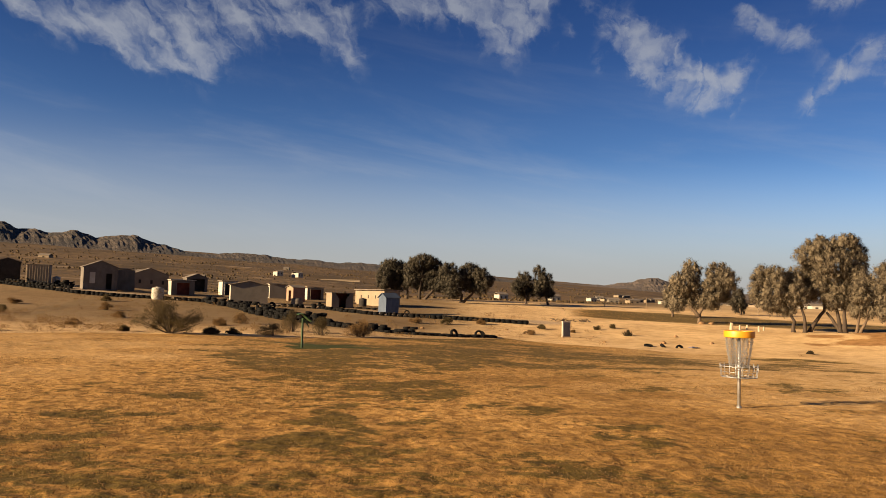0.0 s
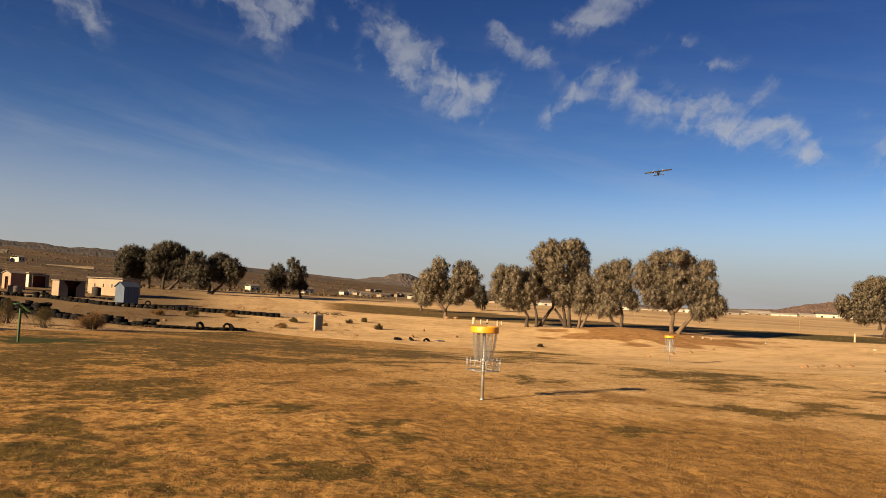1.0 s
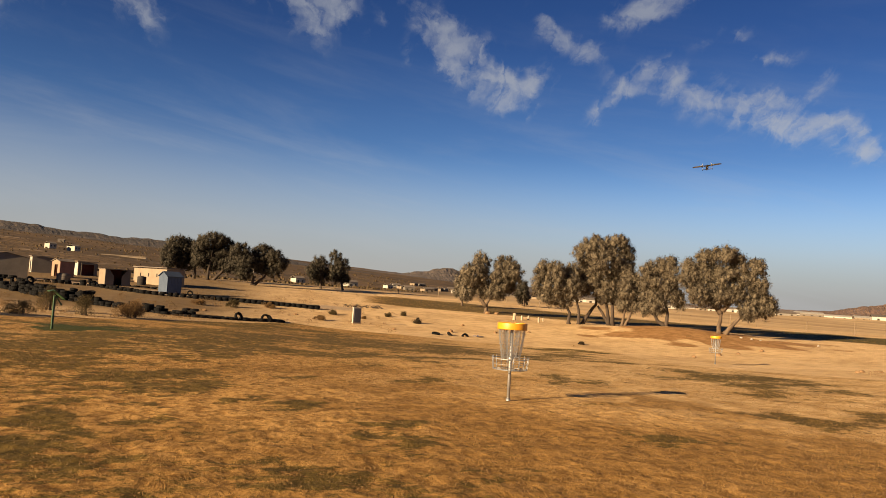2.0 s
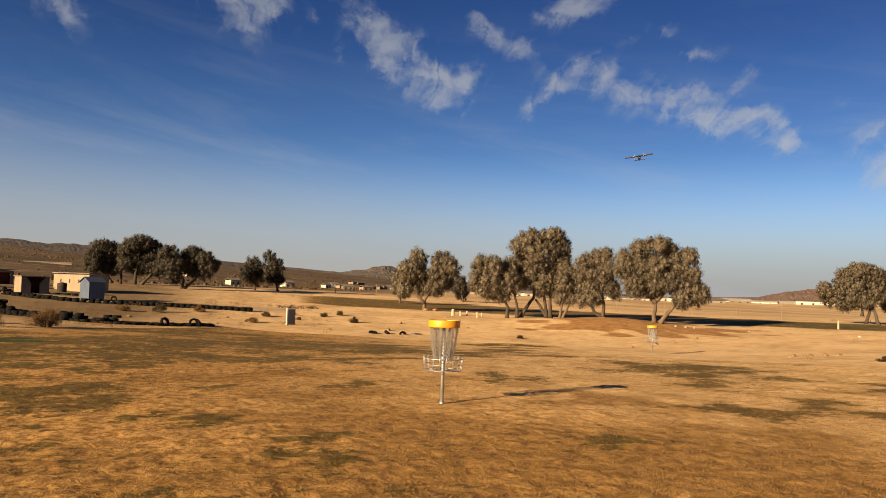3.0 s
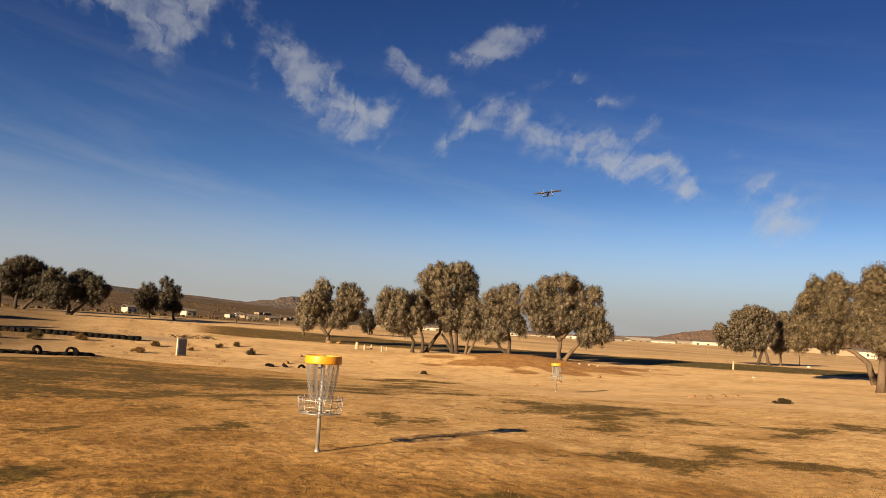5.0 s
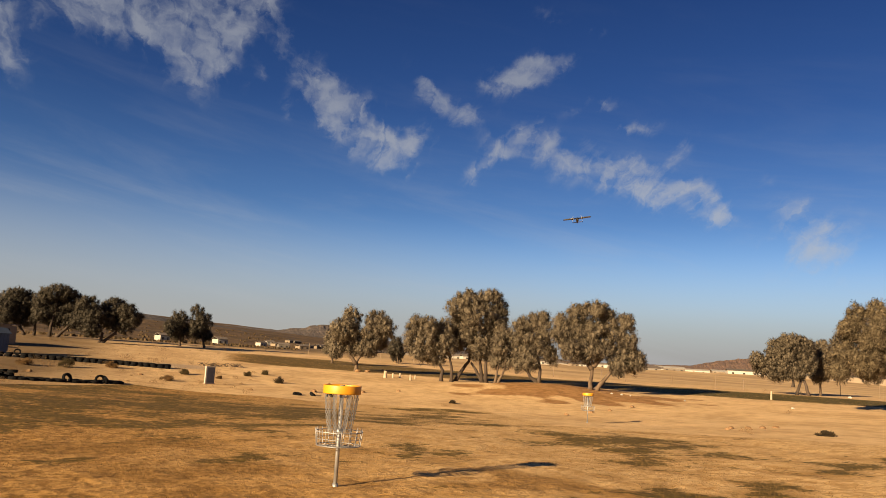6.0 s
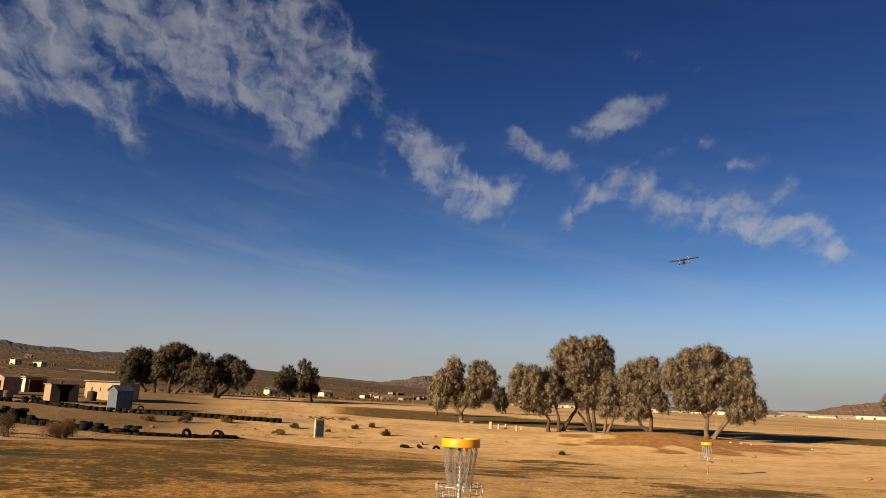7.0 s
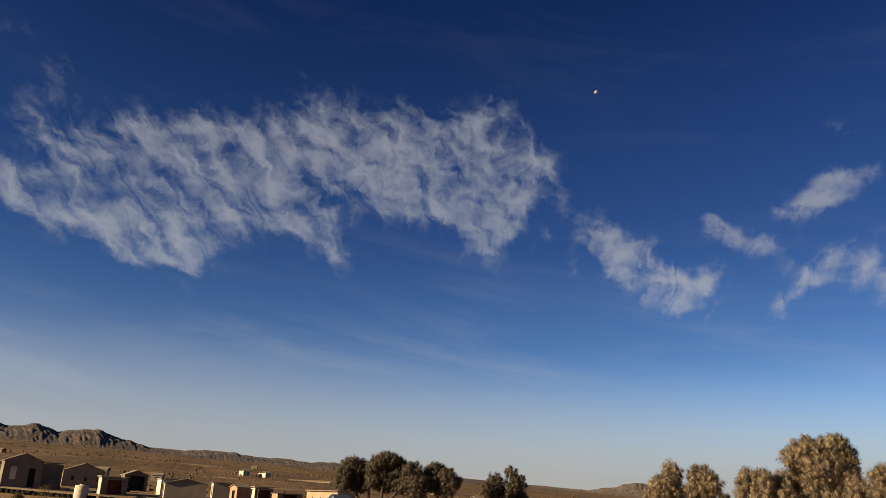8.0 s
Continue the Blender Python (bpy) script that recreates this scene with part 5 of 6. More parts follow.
for az, dist, w, d, h, rz, text in ((-12.4, 760, 6.0, 12, 3.8, 32, "white house with long pale roof on the fan"), (-11.0, 760, 5.0, 20, 3.6, 30, "white house with a long low wing"), (4.3, 420, 5.4, 6, 3.0, 25, "white flat house past the trees"),
                                  (8.2, 400, 5.4, 6, 2.9, 20, "white house among scrub"), (11.0, 520, 5, 5, 3, 30, "small pale house on the plain"), (1.2, 700, 9, 6, 3, 40, "low tan house on the fan")):
    far_house(*polar(az, dist), w, d, h, rz, text)
for k in range(34):
    az, dist = 11.5 + 15.5 * ((k * 0.618) % 1.0), random.uniform(520, 1150)
    walls = (WHITE, CREAM, TAUPE, CREAM)[k % 4]
    far_house(*polar(az, dist), random.uniform(6, 13), random.uniform(6, 9), random.uniform(2.2, 3.2), random.uniform(-30, 60),
              ("white", "cream", "taupe", "tan")[k % 4] + " desert house in the far town", walls)
for k in range(26):
    az, dist = 25.0 + 15.0 * ((k * 0.618) % 1.0), random.uniform(480, 950)
    far_house(*polar(az, dist), random.uniform(7, 18), random.uniform(6, 10), random.uniform(2.2, 3.4), random.uniform(-40, 20),
              ("white", "cream", "white")[k % 3] + " low building at the edge of the far town", (WHITE, CREAM, WHITE)[k % 3])
for k in range(5):
    az, dist = -34 + 26 * ((k * 0.618) % 1.0), random.uniform(430, 1100)
    far_house(*polar(az, dist), random.uniform(6, 12), random.uniform(6, 9), random.uniform(2.4, 3.4), random.uniform(-30, 60), "low tan building on the desert fan", (CREAM, TAUPE)[k % 2], doors=1)
far_house(*polar(-7.8, 740), 38, 3, 0.8, -4, "long low pale wall on the fan", CREAM, CREAM, 0, "boundary_wall", "wall")
for az, dist, w, h in ((38.9, 800, 30, 3.0), (40.7, 760, 26, 3.8), (42.6, 900, 40, 3.4), (44.2, 740, 18, 3.0), (45.9, 700, 34, 4.4), (48.3, 860, 40, 3.8), (50.2, 720, 30, 3.6), (53.2, 700, 44, 4.4), (57.0, 690, 50, 4.6)):
    far_house(*polar(az, dist), w, 22, h, -az + 6, "long pale warehouse on the horizon", (WHITE, TAUPE, CREAM)[int(az) % 3], (WHITE, TAUPE)[int(az) % 2], 4, "warehouse", "warehouse")


# ---- tyre walls ----
def tyre_mesh():
    b = bmesh.new()
    rows = lathe(b, [(0.19, -0.07), (0.27, -0.10), (0.315, -0.075), (0.32, 0.075), (0.27, 0.10), (0.19, 0.07)], 12)
    for k in range(12):
        b.faces.new((rows[-1][k], rows[-1][(k + 1) % 12], rows[0][(k + 1) % 12], rows[0][k]))
    me = bpy.data.meshes.new("tyre")
    b.to_mesh(me)
    b.free()
    me.materials.append(RUBBER)
    return me


TYRE = tyre_mesh()


def tyre_wall(line, high, label, gap=0.58, deep=1, untidy=0.5, seed=1):
    """Tyres in stacks along a broken line."""
    rng = random.Random(seed)
    e = thing("tyre_wall", line[0][0], line[0][1], 0.0, 0, label, "tyre wall", "tyre walls of the track")
    home = e.matrix_world.inverted()
    for (ax, ay), (bx, by) in zip(line, line[1:]):
        ln = math.hypot(bx - ax, by - ay)
        n = max(1, int(ln / gap))
        for i in range(n):
            for row in range(deep):
                px = ax + (bx - ax) * (i + 0.5) / n + rng.gauss(0, 0.09 * untidy) - (by - ay) / ln * row * 0.55
                py = ay + (by - ay) * (i + 0.5) / n + rng.gauss(0, 0.09 * untidy) + (bx - ax) / ln * row * 0.55
                z = ground_z(px, py) + 0.07
                stack = max(1, high + (rng.choice((-1, 0, 0, 1)) if untidy > 0.4 else 0))
                for k in range(stack):
                    t = new("tyre", TYRE)
                    t.parent = e
                    last = k == stack - 1
                    if last and rng.random() < 0.14 * untidy:
                        m = pose(px, py, z + 0.16, rng.uniform(55, 90), 0, rng.uniform(0, 180))
                    else:
                        m = pose(px + rng.gauss(0, 0.05), py + rng.gauss(0, 0.05), z, rng.gauss(0, 5 * untidy), rng.gauss(0, 5 * untidy), rng.uniform(0, 30))
                    t.matrix_local = home @ m @ Matrix.Scale(rng.uniform(0.80, 1.02), 4)
                    z += 0.175
    return e


tyre_wall([(-15.5, 64.2), (-12.0, 59.8), (-8.9, 57.2)], 4, "tall untidy wall of stacked black tyres on sand", deep=2, seed=2, untidy=0.9)
tyre_wall([(-8.9, 57.2), (-5.6, 55.2), (-2.0, 53.6)], 2, "low wall of black tyres along the turf edge", deep=2, seed=3, untidy=0.7, gap=0.46)
tyre_wall([(-2.0, 53.6), (1.2, 54.6), (4.2, 56.0)], 1, "low double row of black tyres along the turf edge", seed=4, untidy=0.3, gap=0.46, deep=2)
tyre_wall([(-24.8, 77.4), (-20.0, 72.0), (-15.5, 64.2)], 3, "curving wall of stacked black tyres below the sheds", seed=5, untidy=0.8, gap=0.62)
tyre_wall([(-3.0, 72.0), (2.5, 71.4), (8.0, 70.6)], 2, "long straight wall of black tyres on the sand", seed=6, untidy=0.03, gap=0.50, deep=2)
tyre_wall([(-3.0, 72.0), (-7.0, 72.2), (-12.0, 76.4)], 2, "wall of black tyres before the blue shed", seed=7, untidy=0.4, gap=0.52)
tyre_wall([(-12.0, 76.4), (-17.5, 76.9), (-24.8, 78.2)], 2, "row of black tyres before the taupe shed", seed=8, untidy=0.5, gap=0.56)
tyre_wall([(-24.8, 77.2), (-32.4, 76.4), (-37.0, 76.6), (-42.0, 78.6), (-50.0, 82.0)], 2, "low line of black tyres along the track", seed=9, untidy=0.3, gap=0.50)
tyre_wall([(-39.6, 81.2), (-44.5, 83.0), (-54.0, 87.2)], 2, "second line of black tyres across the pale track", seed=14, untidy=0.3, gap=0.55)
tyre_wall([(-35.0, 97.0), (-31.5, 95.5)], 3, "heap of black tyres by the cream building", deep=2, seed=10, untidy=1.0)
tyre_wall([(-43.5, 85.2), (-41.6, 84.6)], 3, "heap of black tyres by the grey shed", deep=2, seed=12, untidy=1.0)
tyre_wall([(-13.5, 82.6), (-6.5, 79.4)], 1, "scattered row of tyres before the pale huts", seed=13, untidy=0.7, gap=0.9)


# ---- small things on the ground ----
def shrub(x, y, width, high, mat, label, seed, twigs=16, dense=1.0):
    rng = np.random.default_rng(seed)
    e = thing("shrub", x, y, ground_z(x, y) - 0.03, 0, label, "shrub", "desert shrubs")
    stems = bmesh.new()
    lobes = []
    for k in range(twigs):
        t = rng.uniform(0, 6.28)
        r = width / 2 * rng.uniform(0.1, 1.0) * (0.75 + 0.35 * math.sin(2 * t + seed) * math.cos(t - seed))
        z = high * rng.uniform(0.22, 1.0) * (1.05 - 0.7 * r / (width / 2))
        tip = (r * math.cos(t), r * math.sin(t), z)
        tube(stems, [(0.1 * math.cos(t) * width, 0.1 * math.sin(t) * width, 0), (tip[0] * 0.6, tip[1] * 0.6, z * 0.45), tip], [0.02, 0.012, 0.005], 4)
        g = rng.uniform(0.6, 1.3)
        lobes.append((*tip, width * 0.12 * g, width * 0.12 * g, high * 0.17 * g))
    part("stems", stems, DARK_BARK, e)
    quads = []
    for cx, cy, cz, rx, ry, rz in lobes:
        n = int(420 * dense)
        d = np.clip(rng.normal(size=(n, 3)), -1.6, 1.6) * np.array([rx, ry, rz]) * 0.75
        at = np.array([cx, cy, cz]) + d
        at[:, 2] = np.maximum(at[:, 2], 0.02)
        way = rng.normal(size=(n, 3)) + np.array([0, 0, 0.7])
        way /= np.linalg.norm(way, axis=1)[:, None]
        cr = np.cross(way, rng.normal(size=(n, 3)))
        cr /= np.linalg.norm(cr, axis=1)[:, None]
        ln = rng.uniform(0.035, 0.075, n)[:, None]
        quads.append(np.stack([at, at + way * ln * 0.5 + cr * ln * 0.2, at + way * ln, at + way * ln * 0.5 - cr * ln * 0.2], 1))
    leaves("foliage", np.concatenate(quads), mat, e)
    return e


def open_shrub(x, y):
    """A wide shrub of bare branches that fan out from one foot, with leaf tufts along their outer halves."""
    rng = np.random.default_rng(77)
    e = thing("shrub", x, y, ground_z(x, y) - 0.03, 0, "wide open grey-green desert shrub at the turf edge", "shrub", "desert shrubs")
    quads = []
    for k in range(34):
        t = rng.uniform(0, 6.28)
        lean = rng.uniform(0.2, 1.3)
        ln = rng.uniform(1.0, 2.3) * (1.0 - 0.12 * lean)
        tip = np.array([math.cos(t) * math.sin(lean) * ln, math.sin(t) * math.sin(lean) * ln, math.cos(lean) * ln + 0.12])
        mid = tip * 0.5 + np.array([rng.normal(0, 0.08), rng.normal(0, 0.08), -0.05])
        part("branch", tube(bmesh.new(), [(0.06 * math.cos(t), 0.06 * math.sin(t), 0), tuple(mid), tuple(tip)], [0.030, 0.018, 0.006], 5), DARK_BARK, e)
        for _ in range(4):
            s = rng.uniform(0.45, 1.05)
            hub = tip * s + rng.normal(0, 0.10, 3)
            n = 110
            at = hub + np.clip(rng.normal(size=(n, 3)), -1.7, 1.7) * np.array([0.15, 0.15, 0.10]) * rng.uniform(0.7, 1.3)
            at[:, 2] = np.maximum(at[:, 2], 0.03)
            way = rng.normal(size=(n, 3)) + np.array([0, 0, 0.6])
            way /= np.linalg.norm(way, axis=1)[:, None]
            cr = np.cross(way, rng.normal(size=(n, 3)))
            cr /= np.linalg.norm(cr, axis=1)[:, None]
            size = rng.uniform(0.04, 0.08, n)[:, None]
            quads.append(np.stack([at, at + way * size * 0.5 + cr * size * 0.22, at + way * size, at + way * size * 0.5 - cr * size * 0.22], 1))
    leaves("foliage", np.concatenate(quads), SCRUB, e)


open_shrub(-13.6, 38.6)
for i, (x, y, w, h, mat, text) in enumerate((
        (-14.2, 53.7, 1.5, 0.8, SCRUB_DRY, "round dry brown shrub on sand"), (-14.6, 50.3, 0.95, 0.5, SCRUB_DRY, "small dry brown shrub on sand"),
        (-9.2, 41.8, 1.8, 0.75, SCRUB_DARK, "low dark shrub at the turf edge"), (-9.3, 48.0, 1.7, 1.35, SCRUB, "upright olive shrub before the tyres"), (-7.2, 46.4, 1.6, 1.0, SCRUB, "olive shrub beside the tee sign"),
        (-5.0, 48.2, 2.2, 0.95, SCRUB_DRY, "spreading rust-brown shrub at the turf edge"), (-11.9, 39.8, 0.9, 0.4, SCRUB_DARK, "small dark shrub at the turf edge"), (-11.0, 40.6, 0.9, 0.35, SCRUB_DARK, "small dark shrub at the turf edge"),
        (-2.1, 65.9, 1.4, 0.6, SCRUB_DRY, "dry shrub near the tyre wall"), (0.5, 66.0, 1.2, 0.7, SCRUB, "olive shrub near the tyre wall"), (-20.1, 33.8, 1.2, 0.32, SCRUB_DRY, "flat dry shrub at the turf edge"),
        (-20.3, 42.3, 1.0, 0.35, SCRUB_DRY, "flat dry shrub on sand"), (-15.9, 38.4, 0.7, 0.3, SCRUB, "small olive shrub on sand"), (15.7, 64.1, 0.9, 0.5, SCRUB_DARK, "dark shrub on pale sand"),
        (14.0, 68.6, 0.75, 0.4, SCRUB, "small shrub on pale sand"), (15.8, 70.3, 0.75, 0.4, SCRUB, "small shrub on pale sand"), (8.8, 66.9, 0.9, 0.42, SCRUB, "small shrub by the cabinet"),
        (7.1, 61.0, 1.1, 0.4, SCRUB_DRY, "dry tuft beside the cabinet"), (11.3, 65.0, 0.5, 0.26, SCRUB_DRY, "dry tuft on pale sand"), (29.9, 26.1, 0.85, 0.24, SCRUB_DARK, "dark dry tuft on pale sand"),
        (26.1, 53.9, 0.7, 0.24, SCRUB_DARK, "dark dry tuft in the wash"), (-26.5, 60.0, 1.3, 0.6, SCRUB_DRY, "dry shrub on the slope"), (-31.0, 70.0, 1.2, 0.6, SCRUB, "olive shrub below the track"),
        (-22.0, 52.0, 1.1, 0.5, SCRUB_DRY, "dry shrub on the slope"), (-30.0, 52.0, 1.0, 0.5, SCRUB, "olive shrub on the slope"), (-35.0, 62.0, 1.2, 0.55, SCRUB_DRY, "dry shrub on the slope"), (3.5, 68.0, 1.0, 0.5, SCRUB_DRY, "dry shrub before the tyre wall"))):
    shrub(x, y, w, h, mat, text, 60 + i, twigs=40 if w > 2 else 20, dense=0.5)


def half_tyre(x, y, turn, lean, sink):
    t = tagged(new("old_tyre", TYRE), "old black tyre half buried in pale sand", "tyre", "old tyres in the wash")
    t.matrix_world = pose(x, y, ground_z(x, y) + sink, lean, 0, turn)


half_tyre(17.6, 56.2, 20, 70, -0.08)
half_tyre(16.5, 56.4, 70, 40, 0.0)
half_tyre(15.3, 56.2, 10, 12, 0.04)


def rag(x, y):
    b = bmesh.new()
    bmesh.ops.create_grid(b, x_segments=12, y_segments=8, size=0.5, matrix=Matrix.Diagonal((0.75, 0.42, 1, 1)))
    for v in b.verts:
        v.co.z = 0.07 + 0.06 * noise.noise(v.co * 5.0) + 0.05 * noise.noise(v.co * 11.0)
    bmesh.ops.solidify(b, geom=b.faces[:], thickness=0.02)
    ob = part("tarp", b, TARP, None, smooth=True)
    ob.matrix_world = pose(x, y, ground_z(x, y), 0, 0, 25)
    tagged(ob, "crumpled blue tarp scrap lying on sand", "tarp")


rag(18.7, 56.4)


def stump(x, y, r, h, lean, label="short pale weathered post in the sand"):
    e = thing("wooden_post", x, y, ground_z(x, y) - 0.05, 0, label, "post", "short posts by the grove")
    part("post", tube(bmesh.new(), [(0, 0, 0), (lean * 0.4, 0.01, h * 0.5), (lean, 0, h)], [r * 1.1, r, r * 0.9], 9), PALE_WOOD, e)


for x, y, r, h, lean in ((28.2, 74.2, 0.17, 0.72, 0.05), (29.1, 74.4, 0.10, 0.5, 0.0), (30.1, 75.1, 0.11, 0.5, 0.02), (30.2, 72.5, 0.10, 0.58, -0.02), (31.5, 74.5, 0.07, 0.4, 0.0), (63.3, 59.5, 0.09, 0.9, 0.03), (52.6, 33.6, 0.06, 0.75, 0.0)):
    stump(x, y, r, h, lean)


def fence_post(x, y, h):
    e = thing("fence_post", x, y, ground_z(x, y) - 0.1, 0, "thin grey post of a wire fence on the plain", "fence post", "fence across the plain")
    part("post", tube(bmesh.new(), [(0, 0, 0), (0.02, 0, h)], 0.045, 7), WOOD, e)


for k in range(18):
    fence_post(*polar(12 + k * 2.6 + 0.5 * math.sin(k * 2.3), 124 + 6 * math.sin(k * 0.6)), 1.5 + 0.3 * math.sin(k * 1.7))


def stone(x, y, size, mat, label, seed):
    rng = np.random.default_rng(seed)
    b = bmesh.new()
    bmesh.ops.create_icosphere(b, subdivisions=2, radius=size / 2)
    for v in b.verts:
        k = 1 + 0.35 * noise.noise(v.co * (3 / size) + Vector((seed, 0, 0)))
        v.co = Vector((v.co.x * k * 1.3, v.co.y * k, max(-0.2 * size, v.co.z * k * 0.75)))
    ob = part("stone", b, mat, None)
    ob.matrix_world = pose(x, y, ground_z(x, y) + size * 0.15, 0, 0, float(rng.uniform(0, 360)))
    tagged(ob, label, "stone", "loose stones")


for i, (x, y, s) in enumerate(((46.0, 60.5, 0.22), (45.3, 61.0, 0.2), (46.6, 60.0, 0.18), (54.8, 49.5, 0.22), (50.2, 57.0, 0.18), (89.9, 71.5, 0.4))):
    stone(x, y, s, WHITE, "pale whitewashed marker stone by the turf", 30 + i)
for i, (x, y, s) in enumerate(((17.2, 59.0, 0.4), (12.4, 57.8, 0.25), (21.4, 60.2, 0.3), (33.5, 47.5, 0.35), (36.2, 49.0, 0.3), (30.2, 45.5, 0.25), (40.5, 52.0, 0.3), (20.0, 65.0, 0.3), (28.9, 30.4, 0.2), (29.6, 30.9, 0.26), (30.5, 30.6, 0.18), (31.1, 31.3, 0.24), (31.9, 31.2, 0.3), (32.6, 31.9, 0.2), (33.3, 31.7, 0.25), (34.2, 32.4, 0.18), (25.0, 62.0, 0.26), (-1.5, 60.5, 0.3), (5.5, 64.0, 0.25), (27.6, 80.9, 0.6), (28.7, 81.2, 0.5))):
    stone(x, y, s, EARTH, "brown clod of dry earth on sand", 50 + i)


def brush_pile(x, y, seed):
    rng = random.Random(seed)
    e = thing("brush_pile", x, y, ground_z(x, y), 0, "heap of dead brown branches lying on sand", "brush pile", "piles of dead branches")
    for k in range(16):
        t, l = rng.uniform(0, 6.28), rng.uniform(0.4, 0.9)
        cx, cy = rng.uniform(-0.8, 0.8), rng.uniform(-0.25, 0.25)
        z = rng.uniform(0.03, 0.25)
        part("branch", tube(bmesh.new(), [(cx - l * math.cos(t) / 2, cy - l * math.sin(t) / 2, 0.02), (cx, cy, z), (cx + l * math.cos(t) / 2, cy + l * math.sin(t) / 2, z + rng.uniform(0, 0.2))], [0.035, 0.028, 0.01], 5), DARK_BARK, e)


brush_pile(11.9, 76.4, 1)
brush_pile(14.0, 77.0, 2)


def grass(name, label, count, near, far, turn0, turn1, mat, high, seed, lawn=True, slim=0.16):
    """Countless short blades, each a slim leaf rooted in the ground."""
    rng = np.random.default_rng(seed)
    r = np.sqrt(rng.uniform(near ** 1.3, far ** 1.3, count) ** (2 / 1.3))
    t = np.radians(rng.uniform(turn0, turn1, count))
    x, y = r * np.sin(t), r * np.cos(t)
    keep = inside(x, y, FIELD) if lawn else ~inside(x, y, FIELD)
    x, y = x[keep], y[keep]
    n = len(x)
    at = np.stack([x, y, land(x, y) - 0.01], 1)
    way = rng.normal(0, 0.55, (n, 3))
    way[:, 2] = rng.uniform(0.4, 1.0, n)
    way /= np.linalg.norm(way, axis=1)[:, None]
    cr = np.cross(way, rng.normal(size=(n, 3)))
    cr /= np.linalg.norm(cr, axis=1)[:, None]
    ln = (high * rng.uniform(0.5, 1.4, n))[:, None]
    w = ln * slim
    leaves_ob = leaves(name, np.stack([at - cr * w, at + way * ln * 0.55 + cr * w, at + way * ln, at + way * ln * 0.5 - cr * w], 1), mat, None)
    return tagged(leaves_ob, label, "grass", kind="stuff")


grass("dry_grass", "short dormant straw-coloured grass blades", 130000, 5, 24, -38, 62, STRAW, 0.028, 5)
grass("desert_grass", "thin dry grass on the open sand", 60000, 30, 95, -42, 10, SCRUB_DRY, 0.06, 6, lawn=False)


def scrub_tufts(count, seed):
    """Small dry tufts scattered over the open sand, thinning with distance."""
    rng = np.random.default_rng(seed)
    t = np.radians(np.concatenate([rng.uniform(-44, 12, count), rng.uniform(12, 60, count // 14)]))
    r = 30 * np.exp(rng.uniform(0, math.log(190 / 30), len(t)))
    x, y = r * np.sin(t), r * np.cos(t)
    thick = value_noise(x, y, 9.0, 21) * 0.6 + value_noise(x, y, 3.0, 22) * 0.4
    keep = ~inside(x, y, FIELD) & (thick > 0.50) & ~((y > 79) & (y < 98) & (x > -42) & (x < 0) & (rng.random(len(t)) < 0.8))
    keep &= ~((x > -2) & (rng.random(len(t)) < 0.65))
    x, y = x[keep], y[keep]
    n, per = len(x), 90
    size = rng.uniform(0.16, 0.62, n) * np.where(rng.random(n) < 0.12, 1.8, 1.0)
    e = np.clip(rng.normal(size=(n, per, 3)), -1.4, 1.4) * np.array([0.30, 0.30, 0.15])
    base = np.stack([x, y, land(x, y)], 1)[:, None]
    at = base + (e + np.array([0, 0, 0.28])) * size[:, None, None]
    at[:, :, 2] = np.maximum(at[:, :, 2], base[:, :, 2] - 0.01)
    way = e * 1.2 + rng.normal(0, 0.5, (n, per, 3)) + np.array([0, 0, 0.6])
    way /= np.linalg.norm(way, axis=2)[:, :, None]
    cr = np.cross(way, rng.normal(size=(n, per, 3)))
    cr /= np.linalg.norm(cr, axis=2)[:, :, None]
    ln = (size[:, None] ** 0.6 * rng.uniform(0.06, 0.13, (n, per)))[:, :, None]
    quads = np.stack([at, at + way * ln * 0.5 + cr * ln * 0.18, at + way * ln, at + way * ln * 0.5 - cr * ln * 0.18], 2).reshape(-1, 4, 3)
    tagged(leaves("scrub_tufts", quads, SCRUB_DRY, None), "scattered dry brown and olive tufts on sand", "scrub", kind="stuff")


scrub_tufts(2600, 9)


